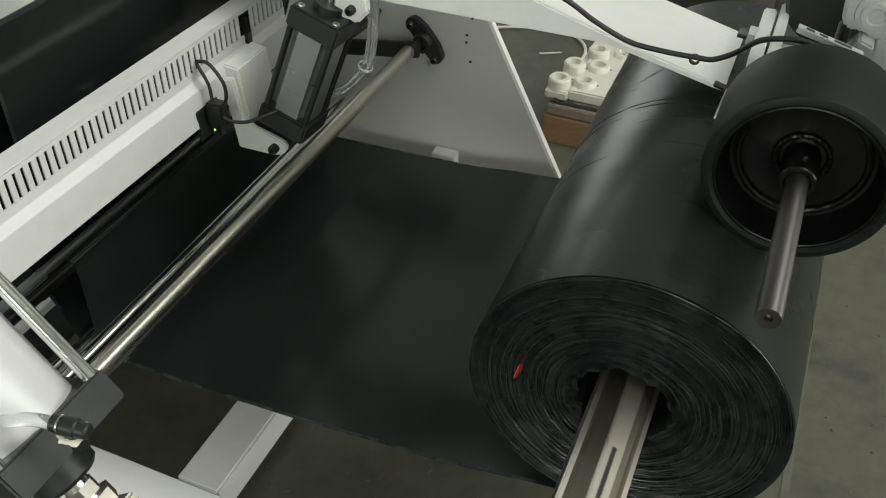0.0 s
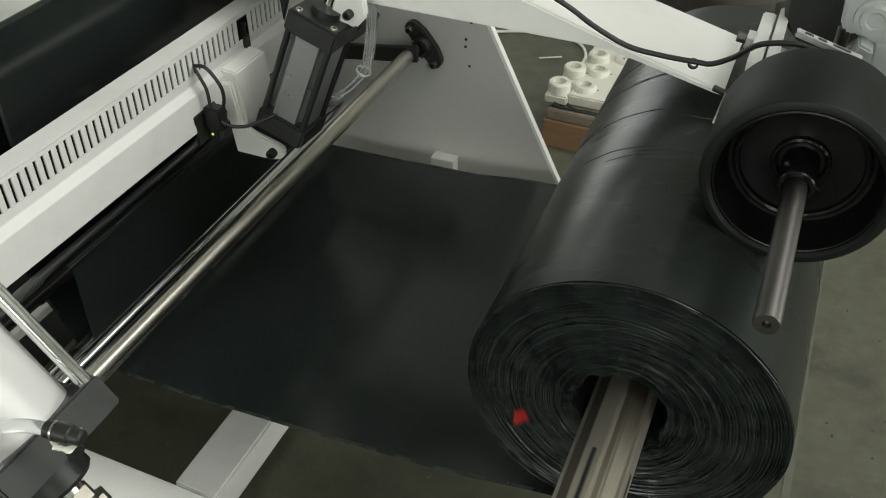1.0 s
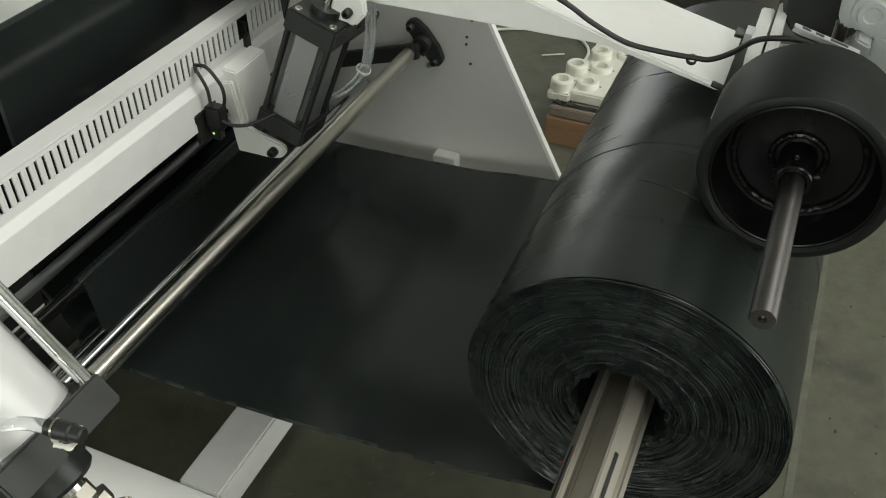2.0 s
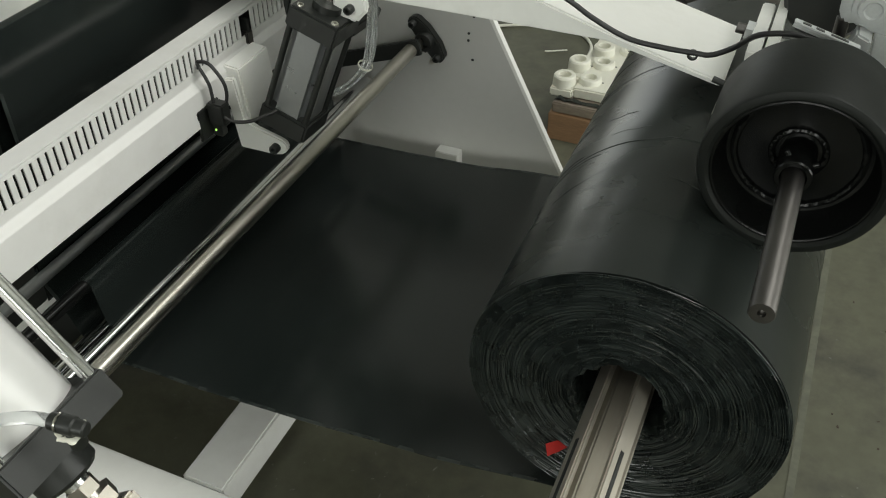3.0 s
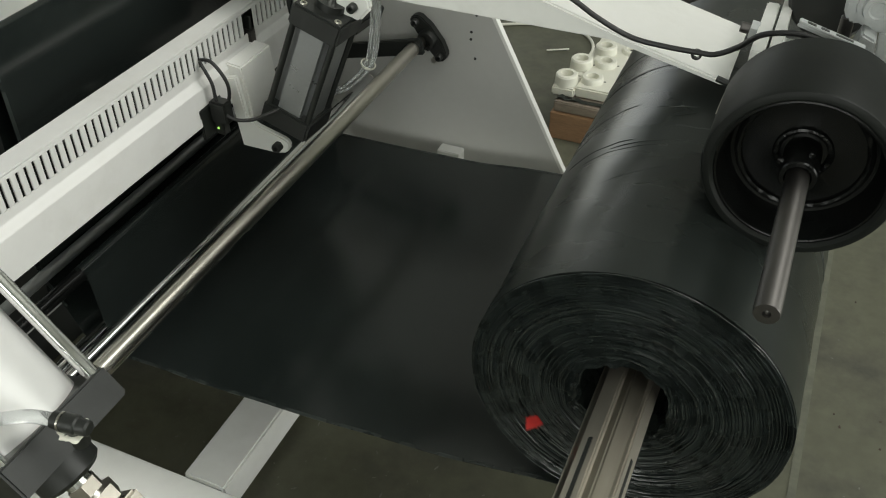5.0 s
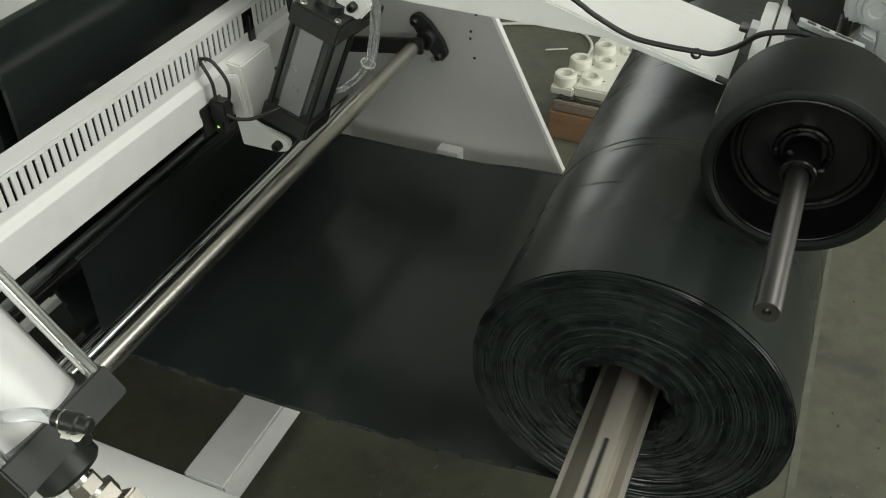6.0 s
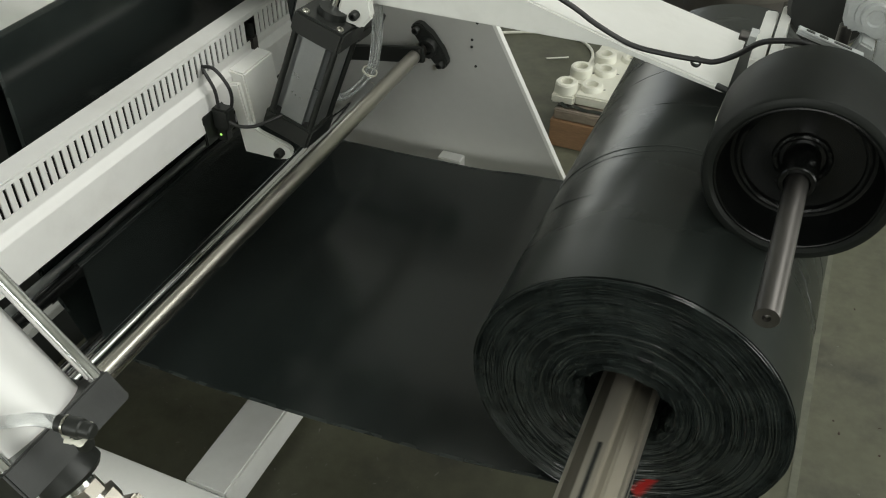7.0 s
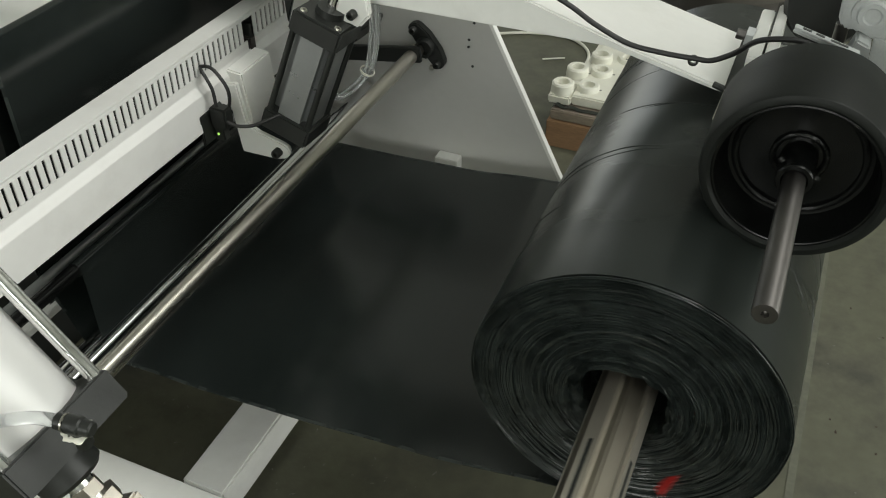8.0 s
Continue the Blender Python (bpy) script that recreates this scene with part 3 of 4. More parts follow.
def duct():
    d = empty("perforated_duct", pose(DUCT_X, 0.3, 0.790, -0.9), "white sheet-metal duct with a row of slots", "duct")
    y1 = 1.385 - 0.3
    z_top, z_a, z_b, z_fold = 0.143, 0.133, 0.092, 0.076
    # front: rails above and below, and narrow webs that leave the slots open
    part("top_panel", prism([(-0.040, z_top - 0.003), (0.0002, z_top - 0.003), (0.0002, z_top), (-0.040, z_top)], 0, y1, 0.0012), M_DUCT, d)
    part("upper_rail", box(-0.003, 0.0, 0, y1, z_a, z_top - 0.0035, 0.0004), M_DUCT, d)
    part("lower_panel", prism([(-0.003, z_b), (0.0, z_b), (0.0, z_fold), (0.012, z_fold - 0.012), (0.016, 0.0), (-0.03, 0.0), (-0.03, 0.004), (0.008, 0.006)], 0, y1, 0.0008), M_DUCT, d)
    part("back_panel", box(-0.0405, -0.0375, 0, y1, 0.004, z_top - 0.004, 0.0006), M_DUCT, d)
    part("end_panel", prism([(-0.037, 0.004), (0.008, 0.004), (0.0, z_fold), (-0.003, z_top - 0.004), (-0.037, z_top - 0.004)], y1 - 0.003, y1, 0.0005), M_DUCT, d)
    # black sheet behind the slots puts the duct's inner shade into colour
    part("slot_shade_sheet", box(-0.028, -0.024, 0.002, y1 - 0.004, 0.012, z_top - 0.006, 0.0005), M_BLACK, d)
    pitch, open_w = 0.01537, 0.0052
    web = box(-0.003, 0.0, open_w / 2, pitch - open_w / 2, z_b, z_a, 0.0004)
    first = part("slot_web", web, M_DUCT, d)
    k = 0
    y = 0.0
    while y + pitch < y1 - 0.004:
        inside_gap = 0.925 < y < 0.965
        if not inside_gap and k:
            ob = new("slot_web", first.data)
            ob.parent = d
            ob.matrix_basis = pose(0, y, 0)
        k += 1
        y += pitch
    # small switch behind the window in the slot row
    part("switch", box(-0.012, 0.0045, 0.946, 0.966, 0.058, 0.098, 0.003), M_DARKSTEEL, d)
    part("switch_lever", box(-0.016, 0.003, 0.952, 0.958, 0.09, 0.122, 0.001), M_BLACK, d)
    return d


duct()


def cylinder_bracket():
    b = empty("cylinder_bracket", pose(-0.927, 1.15, 0.69), "white steel bracket that carries the air cylinder", "bracket")
    o = Vector((-0.927, 1.15, 0.69))
    web = [(-0.945, 0.852), (-0.912, 0.848), (-0.903, 0.752), (-0.912, 0.726), (-0.932, 0.72), (-0.945, 0.76)]
    part("bracket_web", prism([(x - o.x, z - o.z) for x, z in web], 0.0105, 0.108, 0.003), M_WHITE, b)
    lug = [(-0.943, 0.828), (-0.918, 0.834), (-0.907, 0.752), (-0.884, 0.740), (-0.833, 0.726), (-0.823, 0.720), (-0.821, 0.709), (-0.832, 0.694), (-0.854, 0.688), (-0.927, 0.687)]
    part("hinge_lug", prism([(x - o.x, z - o.z) for x, z in lug], -0.002, 0.010, 0.003), M_WHITE, b)
    bolt("hinge_bolt", (-0.845 - o.x, -0.002, 0.708 - o.z), (0, -1, 0), 0.009, b)
    return b


cylinder_bracket()


def air_cylinder():
    """The far air cylinder: profile tube, two black caps, rod and bolts. Local y runs along the rod."""
    base, top = Vector((-0.818, 1.178, 0.766)), Vector((-0.750, 1.205, 0.956))
    up = (top - base).normalized()
    side = Vector((0, 1, 0))
    side = (side - up * side.dot(up)).normalized()
    right = up.cross(side)
    m = Matrix((right, up, side)).transposed().to_4x4()
    m.translation = base
    c = empty("air_cylinder", m, "grey aluminium air cylinder with black end caps", "pneumatic cylinder")
    L = (top - base).length
    h = 0.047

    def square(y0, y1, s, bevel):
        return box(-s, s, y0, y1, -s, s, bevel)

    def bevel_tube(y0, y1):
        bm = bmesh.new()
        bmesh.ops.create_cube(bm, size=1, matrix=Matrix.Translation((0, (y0 + y1) / 2, 0)) @ Matrix.Diagonal((0.080, y1 - y0, 0.080, 1)))
        long_edges = [e for e in bm.edges if abs(e.verts[0].co.y - e.verts[1].co.y) > 0.01]
        bmesh.ops.bevel(bm, geom=long_edges, offset=0.018, segments=5, affect="EDGES")
        return smooth(bm, 40)

    part("tube", bevel_tube(0.02, L - 0.02), M_ALU, c)
    for sx in (-1, 1):
        for sz in (-1, 1):
            part("tie_rod", rod(0.018, L - 0.018, 0.0056, 16, m=Matrix.Translation((sx * 0.0385, 0, sz * 0.0385))), M_BLACK, c)
    part("base_cap", square(-0.018, 0.022, h, 0.004), M_BLACK, c)
    part("head_cap", square(L - 0.022, L + 0.018, h, 0.004), M_BLACK, c)
    for sx in (-1, 1):
        for sz in (-1, 1):
            bolt("cap_screw", (sx * 0.033, L + 0.010, sz * 0.033), (0, 1, 0), 0.0065, c, M_STEEL)
    part("strap", box(-0.006, 0.006, L - 0.03, L - 0.006, 0.043, 0.15, 0.002, Matrix.Translation((-h + 0.008, 0, 0))), M_BLACK, c)
    part("speed_valve", rod(0.06, 0.105, 0.006, 16, m=Matrix.Translation((0.02, 0.02, 0.16))), M_BLACK, c)
    part("gland", lathe([(L + 0.015, 0.0), (L + 0.015, 0.026), (L + 0.030, 0.025), (L + 0.030, 0.0)], 40), M_BLACK, c)
    part("piston_rod", rod(L + 0.02, L + 0.20, 0.0095, 24), M_CHROME, c)
    return c


air_cylinder()


def nip_lever():
    n = empty("nip_lever", pose(-0.692, 1.21, 0.974), "white steel lever with a black screw", "lever")
    part("lever_plate", prism([(-0.045, -0.012), (0.0, -0.02), (0.022, 0.004), (0.015, 0.09), (-0.05, 0.09)], 0.0, 0.014, 0.004), M_WHITE, n)
    bolt("lever_screw", (-0.008, -0.001, 0.006), (0, -1, 0), 0.008, n)
    return n


nip_lever()
# prop that carries the lever
tagged(part("lever_bar", rod_between((-0.71, 1.222, 1.055), (-1.11, 1.72, 1.055), 0.012), M_WHITE), "white bar that carries the lever", "machine bar")


def clamp_sensor():
    s = empty("clamp_sensor", pose(-0.915, 1.09, 0.790), "small black edge sensor with green light", "sensor")
    part("sensor_body", box(-0.016, 0.018, -0.012, 0.012, -0.012, 0.03, 0.003), M_BLACK, s)
    part("mount_plate", box(-0.024, -0.018, -0.034, 0.030, -0.040, 0.020, 0.002), M_BLACK, s)
    part("bracket_tab", box(-0.014, 0.006, -0.008, 0.010, -0.038, -0.011, 0.002), M_BLACK, s)
    glow = bpy.data.materials.new("green_indicator")
    glow.use_nodes = True
    g = glow.node_tree.nodes["Principled BSDF"]
    g.inputs["Base Color"].default_value = (0.3, 0.5, 0.1, 1)
    g.inputs["Emission Color"].default_value = (0.45, 0.9, 0.15, 1)
    g.inputs["Emission Strength"].default_value = 0.8
    part("indicator", lathe([(0, 0), (0, 0.0025), (0.002, 0.0015), (0.002, 0)], 12, along((-0.006, -0.008, -0.024), (-0.004, -0.02, -0.02))), glow, s, "lit green indicator")
    return s


clamp_sensor()

tagged(part("sensor_cable", hose([(-0.952, 1.10, 0.885), (-0.930, 1.10, 0.888), (-0.915, 1.10, 0.878), (-0.899, 1.10, 0.852), (-0.900, 1.10, 0.823), (-0.910, 1.095, 0.806)], 0.0032), M_CABLE), "thin black sensor cable", "cable")
tagged(part("cylinder_cable", hose([(-0.954, 1.105, 0.880), (-0.938, 1.09, 0.882), (-0.922, 1.088, 0.852), (-0.916, 1.086, 0.812), (-0.890, 1.084, 0.792), (-0.858, 1.095, 0.790), (-0.828, 1.11, 0.802), (-0.815, 1.125, 0.806)], 0.0032), M_CABLE), "black cable looping to the air cylinder", "cable")


def air_hoses():
    h = empty("air_hoses", pose(-0.70, 1.24, 0.85), "bundle of clear plastic air hoses with a tie", "hose")
    o = Vector((-0.70, 1.24, 0.85))
    for k in range(4):
        dx, dy = 0.0105 * (k % 2), 0.012 * (k // 2)
        pts = [(-0.70 + dx, 1.255 + dy, 1.03), (-0.692 + dx, 1.255 + dy, 0.97), (-0.698 + dx, 1.255 + dy, 0.90), (-0.716 + dx, 1.255 + dy, 0.842), (-0.765 + dx, 1.25 + dy, 0.79), (-0.81, 1.245 + dy, 0.765 + 0.006 * k)]
        part("clear_hose", hose([Vector(p) - o for p in pts], 0.0027, 8), M_CLEAR, h)
    part("hose_tie", lathe([(-0.002, 0.0125), (-0.002, 0.014), (0.002, 0.014), (0.002, 0.0125)], 20, along(Vector((-0.708, 1.260, 0.848)) - o, Vector((-0.716, 1.260, 0.83)) - o), closed=True), M_PLASTIC, h)
    return h


air_hoses()

# ---------------------------------------------------------------- near lift cylinder


def lift_cylinder():
    ang = radians(52)
    up = Vector((-math.cos(ang), 0, math.sin(ang)))
    nrm = Vector((math.sin(ang), 0, math.cos(ang)))
    corner = Vector((-0.684, 0.509, 0.822))
    h = 0.085
    base = corner - h * nrm - Vector((0, h, 0))
    # local y along the rod, z along the machine's y, x towards the viewer's side
    m = Matrix((nrm, up, nrm.cross(up))).transposed().to_4x4()
    m.translation = base
    c = empty("lift_cylinder", m, "large pale air cylinder with a black end cap", "pneumatic cylinder")
    part("tube", lathe([(-0.005, 0), (-0.005, 0.076), (0.62, 0.076), (0.62, 0)], 72), M_PALEALU, c)
    for sx in (-1, 1):
        for sz in (-1, 1):
            part("tie_rod", rod(-0.002, 0.62, 0.0095, 20, m=Matrix.Translation((sx * 0.073, 0, sz * 0.073))), M_CHROME, c)
    part("end_cap", box(-h, h, -0.046, 0.0, -h, h, 0.003), M_BLACK, c)
    part("gland", lathe([(-0.088, 0), (-0.088, 0.036), (-0.082, 0.042), (-0.045, 0.042), (-0.045, 0)], 48), M_BLACK, c)
    part("piston_rod", rod(-0.20, -0.08, 0.017, 32), M_CHROME, c)
    part("rod_flat", hexagon(-0.118, -0.1, 0.0205), M_BRASS, c)
    part("lock_nut", hexagon(-0.142, -0.122, 0.03), M_BRASS, c)
    part("clevis", box(-0.026, 0.026, -0.26, -0.15, -0.034, 0.034, 0.004), M_BRASS, c)
    part("head_cap", box(-h, h, 0.62, 0.68, -h, h, 0.004), M_BLACK, c)
    return c, m


LIFT, LIFT_M = lift_cylinder()


def air_fitting():
    """Push-in fitting with a ring of white thread tape, and its hose."""
    a, way = Vector((-0.640, 0.396, 0.868)), Vector((1.0, 0.12, -0.02))
    f = empty("air_fitting", along(a, a + way), "black push-in air fitting with white thread tape", "fitting")
    part("release_ring", lathe([(0.0, 0.008), (0.0, 0.0100), (0.008, 0.0100), (0.008, 0.008)], 32, closed=True), M_BLACK, f)
    part("washer", lathe([(0.009, 0.009), (0.009, 0.0112), (0.0115, 0.0112), (0.0115, 0.009)], 32, closed=True), M_STEEL, f)
    part("barrel", lathe([(0.0125, 0), (0.0125, 0.0112), (0.029, 0.0112), (0.031, 0.0095), (0.042, 0.0090), (0.044, 0.007), (0.044, 0)], 40), M_BLACK, f)
    part("thread_stub", rod(0, 0.035, 0.010, 24, m=along((0, 0.024, 0), (-0.004, 0.022, -0.04))), M_BLACK, f)

    def torn(k, t):
        return 0.004 * noise.noise(Vector((math.cos(t) * 3, math.sin(t) * 3, k * 0.2))), 0

    part("thread_tape", lathe([(0.0, 0.010), (0.0, 0.0165), (0.002, 0.0165), (0.002, 0.010)], 48, along((0, 0.022, -0.008), (-0.002, 0.021, -0.03)), closed=True, wobble=torn), M_PLASTIC, f, "torn white thread tape")
    part("hose", hose([(0, 0.006, 0), (0, -0.03, -0.006), (0.0, -0.07, -0.024), (0.004, -0.2, -0.085)], 0.0078, 14), M_CLEAR, f, "clear plastic hose")


air_fitting()


def base_frame():
    f = empty("base_frame", pose(-0.86, 0.8, 0.0), "white box-section base frame on the floor", "machine frame")
    o = Vector((-0.86, 0.8, 0.0))
    part("cross_tube", box(-0.936 - o.x, -0.838 - o.x, -0.015, 0.93, 0.03, 0.115, 0.005), M_PALEGREY, f)
    part("side_rail", box(-1.5 - o.x, -0.55 - o.x, -0.16, -0.017, 0.0, 0.115, 0.004), M_WHITE, f)
    return f


base_frame()
bm = box(-1.214, -1.193, 0.70, 1.70, 0.432, 0.450, 0.002)
tagged(part("cross_bar", bm, M_PALEGREY), "pale enamelled cross bar under the guide rollers", "machine bar")
for y in (0.705, 1.675):
    bm = box(-1.212, -1.195, y, y + 0.02, 0.0, 0.431, 0.002)
    tagged(part("bar_post", bm, M_BLACK), "slim black post under the cross bar", "post", group="posts of the cross bar")

# ---------------------------------------------------------------- behind the machine


def timber_block():
    t = empty("timber_block", pose(-0.70, 2.43, 0), "reddish raw timber block on the floor", "timber")
    part("lower_board", box(0, 0.30, 0, 0.16, 0.0, 0.098, 0.003), M_WOOD, t)
    part("upper_board", box(0.008, 0.30, 0.006, 0.17, 0.100, 0.135, 0.004), M_WOODTOP, t)
    return t


timber_block()


crease = [(-0.690, 0.1365), (-0.676, 0.146), (-0.656, 0.1375), (-0.630, 0.144), (-0.600, 0.1375), (-0.560, 0.140), (-0.52, 0.1365)]
scrap = sheet([(p.x, p.z) for p in smooth_path([(x, 0, z) for x, z in crease], 4)], 2.450, 2.470, 0.0008)
tagged(part("film_scrap", scrap, M_FILM), "crumpled scrap of black film on the timber", "plastic film")


def cup_block():
    b = empty("cup_block", pose(-0.718, 2.45, 0.137), "cream plastic block with rows of round sockets", "plastic block")
    part("plate", box(0.078, 0.30, 0.034, 0.44, 0.0, 0.036, 0.005), M_PLASTIC, b)
    part("wing", box(0.004, 0.0795, 0.022, 0.115, 0.0, 0.030, 0.005), M_PLASTIC, b)
    part("wing", box(0.022, 0.0795, 0.117, 0.245, 0.0, 0.030, 0.005), M_PLASTIC, b)
    part("wing", box(0.060, 0.0795, 0.247, 0.435, 0.0, 0.030, 0.003), M_PLASTIC, b)
    for x, y, h in ((0.041, 0.062, 0.064), (0.056, 0.180, 0.064), (0.106, 0.300, 0.064), (0.118, 0.092, 0.054), (0.130, 0.212, 0.054), (0.190, 0.335, 0.050)):
        ring = lathe([(0.012, 0.040), (0.026, 0.038), (h - 0.005, 0.036), (h, 0.032), (h, 0.021), (h - 0.026, 0.017), (h - 0.026, 0.0)], 36, pose(x, y, 0, 90))
        cup = part("socket", ring, M_PLASTIC, b)
        part("pin_hole", rod(0, 0.0015, 0.0042, 12, m=pose(x + 0.007, y + 0.002, h - 0.0255, -90)), M_BLACK, cup)
    for x, y in ((0.105, 0.060), (0.158, 0.100), (0.094, 0.196), (0.183, 0.345), (0.170, 0.22)):
        part("pin_hole", rod(0, 0.0015, 0.0048, 12, m=pose(x, y, 0.0362, -90)), M_BLACK, b)
    return b


cup_block()

stick = rod_between((-0.896, 2.999, 0.0045), (-0.819, 3.041, 0.0045), 0.003, 10)
tagged(part("wire_offcut", stick, M_PLASTIC), "thin pale offcut lying on the floor", "offcut")
bm = hose([(-1.16, 3.12, 0.006), (-1.04, 3.18, 0.006), (-0.92, 3.215, 0.006), (-0.84, 3.205, 0.006), (-0.775, 3.157, 0.006), (-0.737, 3.085, 0.006), (-0.73, 2.98, 0.006)], 0.006, 8)
tagged(part("floor_hose", bm, M_PLASTIC), "pale plastic hose curled on the floor", "hose")


def reel():
    r = empty("cable_reel", pose(-0.32, 3.72, 0.0), "dark round reel lying on the floor", "reel")
    part("lower_flange", lathe([(0, 0), (0, 0.3), (0.02, 0.3), (0.02, 0)], 48, pose(0, 0, 0, 90)), M_REEL, r)
    part("drum", lathe([(0.02, 0), (0.02, 0.2), (0.16, 0.2), (0.16, 0)], 48, pose(0, 0, 0, 90)), M_REEL, r)
    part("upper_flange", lathe([(0.16, 0), (0.16, 0.3), (0.18, 0.3), (0.18, 0)], 48, pose(0, 0, 0, 90)), M_REEL, r)
    return r


reel()


def gear_motor():
    g = empty("gear_motor", pose(0.03, 1.25, 1.0), "grey cast gear motor on the swing arm", "gear motor")
    part("gearbox", prism([(0.004, 0.095), (0.012, 0.078), (0.03, 0.082), (0.044, 0.072), (0.10, 0.072), (0.13, 0.10), (0.13, 0.2), (0.0, 0.2)], -0.02, 0.08, 0.004), M_CASTALU, g)
    part("output_flange", lathe([(0, 0), (0, 0.010), (-0.003, 0.012), (-0.003, 0.018), (0.004, 0.020), (0.004, 0.026), (0.010, 0.027), (0.010, 0)], 40, pose(0.044, -0.03, 0.108)), M_CASTALU, g)
    part("mounting_web", prism([(0.012, 0.012), (0.058, 0.012), (0.052, 0.074), (0.032, 0.082)], -0.05, -0.012, 0.003), M_CASTALU, g)
    part("mounting_rib", prism([(0.058, 0.02), (0.10, 0.03), (0.10, 0.074), (0.054, 0.076)], -0.022, -0.012, 0.002), M_CASTALU, g)
    part("motor", rod(0.0, 0.20, 0.062, 48, 0.006, pose(-0.01, 0.10, 0.055)), M_BLACK, g)
    part("motor_post", rod_between((0.012, -0.01, 0.0), (0.012, -0.01, 0.085), 0.009), M_DARKSTEEL, g)
    part("base_shelf", box(-0.07, 0.12, -0.02, 0.12, -0.03, -0.02, 0.002), M_WHITE, g)
    tilt = pose(-0.046, -0.09, 0.106, 0, 15, 0)
    part("slotted_angle", box(0.0, 0.088, -0.006, 0.006, -0.003, 0.0, 0.0008, tilt), M_CASTALU, g)
    part("angle_leg", box(0.0, 0.088, -0.006, -0.003, -0.008, -0.003, 0.0008, tilt), M_CASTALU, g)
    for x0 in (0.010, 0.028):
        part("angle_slot", box(x0, x0 + 0.012, -0.003, 0.003, -0.001, 0.0006, 0.0005, tilt), M_BLACK, g)
    part("angle_slot", box(0.048, 0.072, -0.003, 0.003, -0.001, 0.0006, 0.0005, tilt), M_BLACK, g)
    return g


gear_motor()
tagged(part("motor_cable", hose([(-0.62, 1.243, 1.16), (-0.44, 1.243, 1.085), (-0.346, 1.243, 1.045), (-0.30, 1.243, 1.020), (-0.245, 1.243, 0.998), (-0.193, 1.243, 0.993), (-0.142, 1.243, 0.993), (-0.118, 1.241, 0.996), (-0.089, 1.235, 1.016), (-0.06, 1.21, 1.052), (-0.025, 1.20, 1.066), (0.0, 1.20, 1.066), (0.03, 1.195, 1.06)], 0.0042), M_CABLE), "thick black motor cable along the arm", "cable")



def grit(name, count, x0, x1, y0, y1, size, material, label, seed):
    """Flakes of dirt strewn on the floor."""
    r = random.Random(seed)
    bm = bmesh.new()
    for _ in range(count):
        x, y, a = r.uniform(x0, x1), r.uniform(y0, y1), r.uniform(0, math.pi)
        s = size * r.uniform(0.4, 1.6)
        long = s * r.uniform(1.0, 4.0)
        ring = []
        for k in range(5):
            t = 2 * math.pi * k / 5 + r.uniform(-0.3, 0.3)
            u, v = long * math.cos(t), s * math.sin(t)
            ring.append(bm.verts.new((x + u * math.cos(a) - v * math.sin(a), y + u * math.sin(a) + v * math.cos(a), 0.0028)))
        top = bm.verts.new((x, y, 0.0028 + s * 0.5))
        for k in range(5):
            bm.faces.new((ring[k], ring[(k + 1) % 5], top))
    tagged(part(name, bm, material), label, "grit", kind="stuff")


grit("floor_flakes", 120, 0.23, 0.95, 0.7, 2.6, 0.0021, M_SPECK, "dark rusty flakes strewn on the concrete", 11)
grit("floor_grit", 120, -1.35, 0.0, 0.75, 1.15, 0.0014, M_DUST, "pale grit strewn on the dark floor", 12)
grit("floor_grit", 80, 0.23, 1.0, 0.7, 2.8, 0.0016, M_DUST, "pale grit strewn on the concrete", 13)

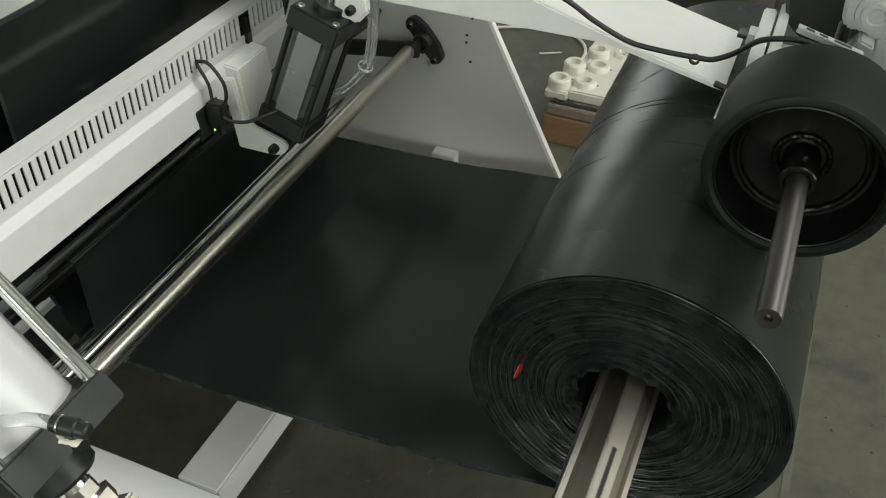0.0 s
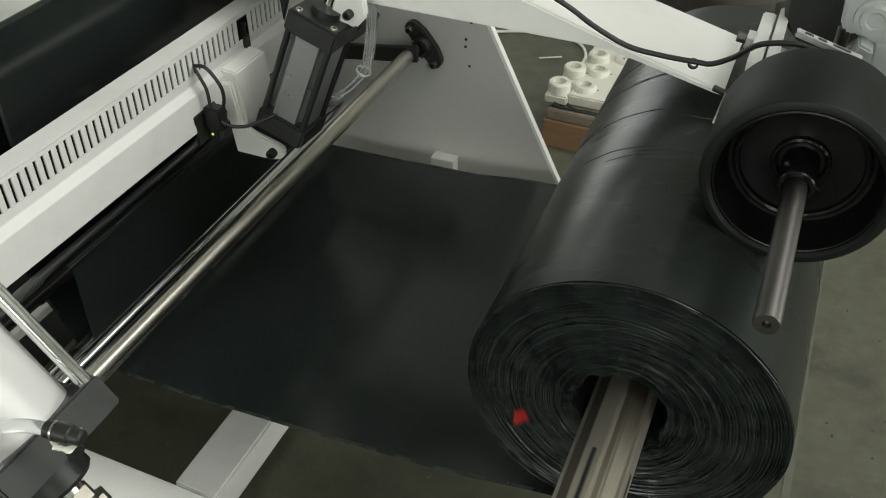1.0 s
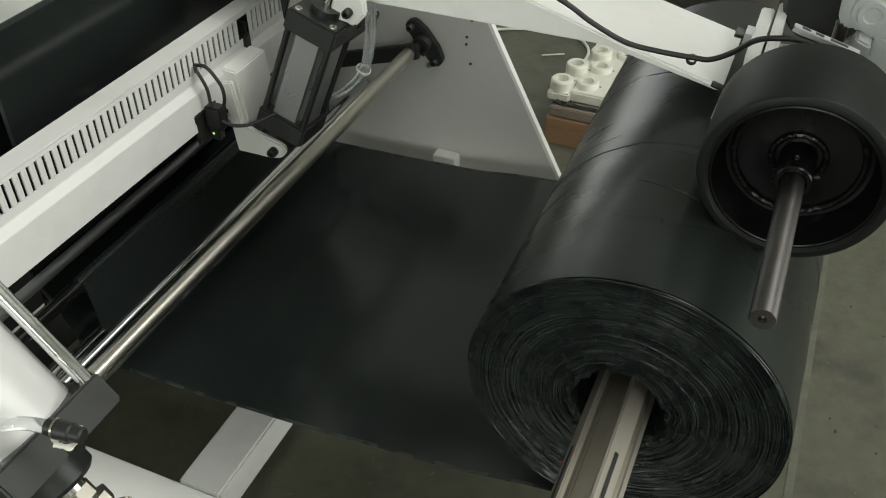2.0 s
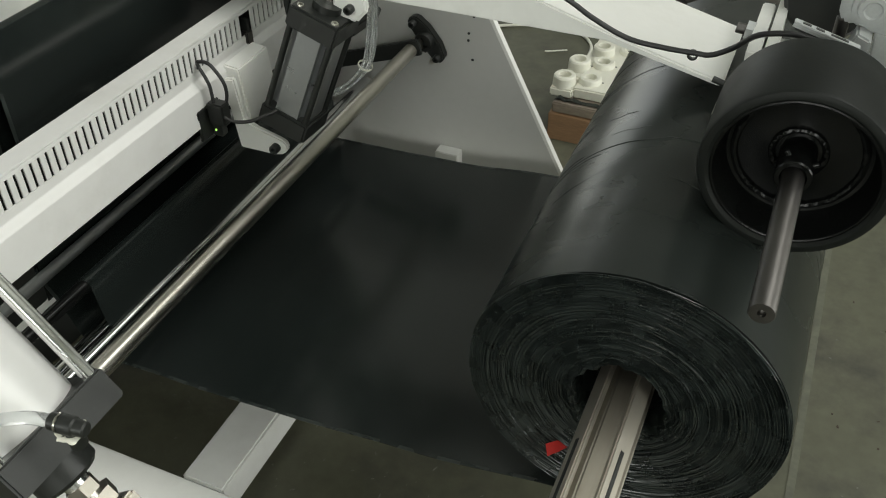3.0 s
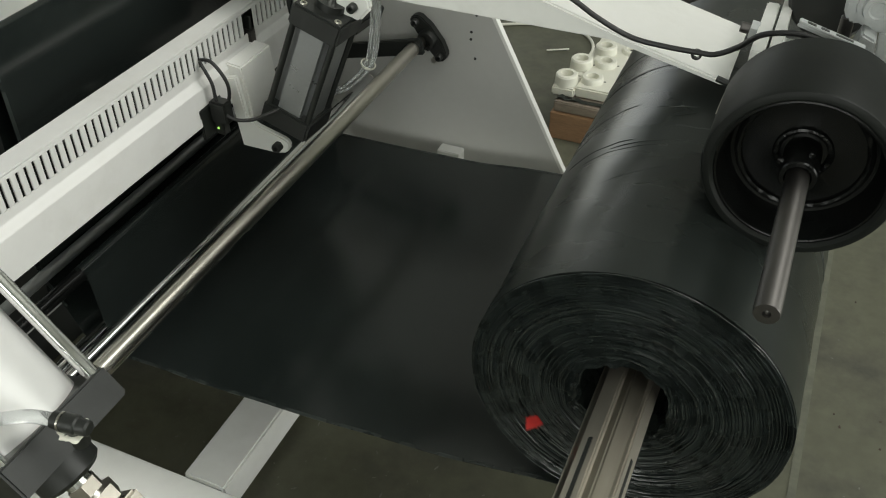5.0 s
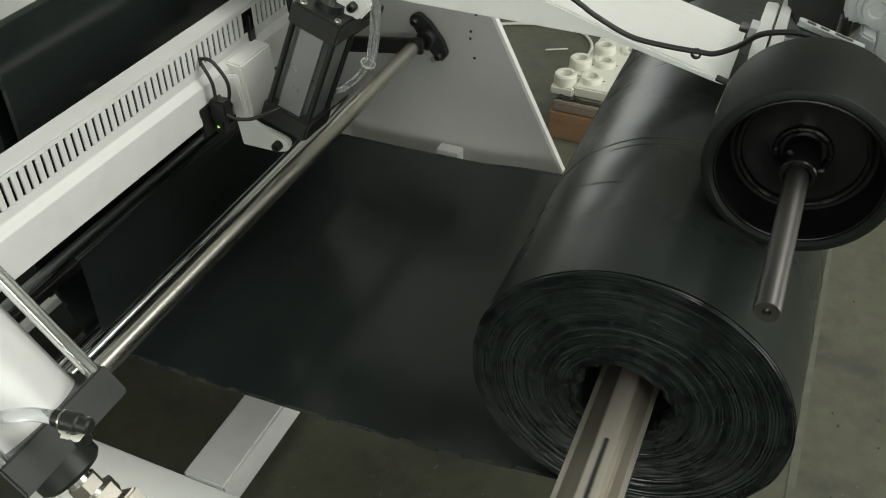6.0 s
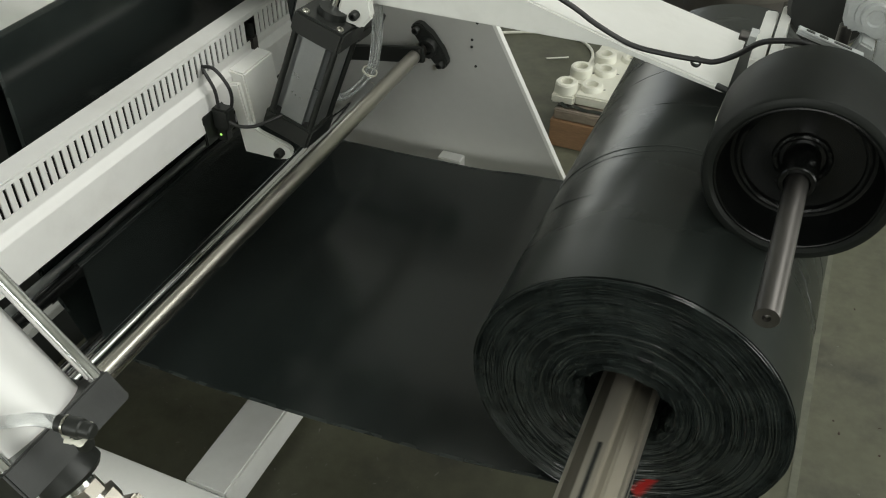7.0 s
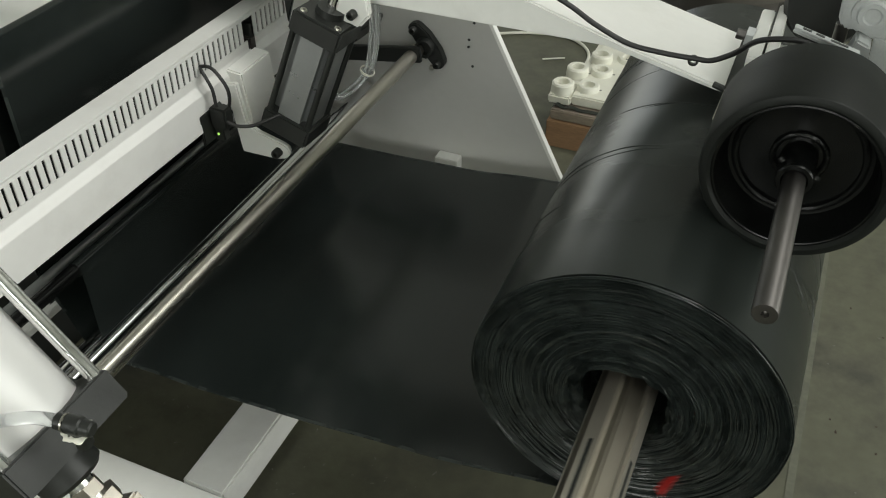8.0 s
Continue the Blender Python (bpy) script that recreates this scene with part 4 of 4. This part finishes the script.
# ---------------------------------------------------------------- what moves
TURNS = [
    (0.0, -81), (0.1, -57), (0.2, -25), (0.3, 12), (0.4, 50), (0.5, 90), (0.6, 120), (0.7, 152), (0.8, 184), (0.9, 216), (1.0, 246), (1.1, 277), (1.2, 307),
    (1.3, 345), (1.4, 388), (1.5, 428), (1.6, 465), (1.7, 497), (1.8, 524), (1.9, 545), (2.0, 560), (2.1, 569), (2.2, 572), (4.7, 573), (4.8, 575),
    (4.9, 582), (5.0, 594), (5.1, 612), (5.2, 635), (5.3, 662), (5.4, 692), (5.5, 724), (5.6, 758), (5.7, 793), (5.8, 829), (5.9, 862), (6.0, 893),
    (6.1, 926), (6.2, 958), (6.3, 994), (6.4, 1027), (6.5, 1061), (6.6, 1098), (6.7, 1138), (6.8, 1172), (6.9, 1205), (7.0, 1240), (7.1, 1274),
    (7.2, 1308), (7.3, 1341), (7.4, 1373), (7.5, 1404), (7.6, 1438), (7.7, 1474), (7.8, 1510), (7.9, 1547), (8.0, 1585),
]


def motions():
    walk(FILM_ROLL, [(t, pose(ROLL_X, NEAR, ROLL_Z, 0, a, 0)) for t, a in TURNS])
    walk(SHAFT, [(t, pose(ROLL_X, NEAR, ROLL_Z, 0, a, 0)) for t, a in TURNS])
    ratio = ROLL_R / 0.1145
    walk(DRIVE, [(t, pose(*WHEEL, 0, -(a - 572) * ratio, 0)) for t, a in TURNS])
    # the dancer rises while film runs and sinks when it stands
    swing = [(0.0, -9), (1.0, -9), (1.5, -14), (2.0, -17), (3.0, -19), (3.5, -19), (4.5, -17), (4.9, -15), (5.4, -10), (6.0, -9), (6.5, -9), (7.0, -9), (8.0, -9)]
    walk(DANCER, [(t, pose(-0.820, 0.64, 0.660, 0, a, 0)) for t, a in swing])
    # the web lifts and slackens a little
    lift = [(0.0, -0.6, 0.2), (0.5, 0.5, 0.0), (1.0, 0.5, 0.0), (1.5, 0.1, 0.0), (2.2, 0.0, 0.0), (3.0, 0.0, 0.0), (4.0, 0.0, 0.0), (4.5, 0.0, 0.0), (4.7, -0.6, 0.1), (5.4, -0.9, 0.6), (6.0, -0.7, 0.8), (6.5, -0.7, 0.8), (7.0, -0.7, 1.0), (7.5, -0.6, 1.25), (8.0, -0.3, 0.5)]
    walk(WEB, [(t, pose(ROLL_X, 0, 0.4825 + FAR * math.sin(radians(b)) + 0.018 * max(b - 0.8, 0), -b, -a * 0.8, 0)) for t, a, b in lift])


motions()
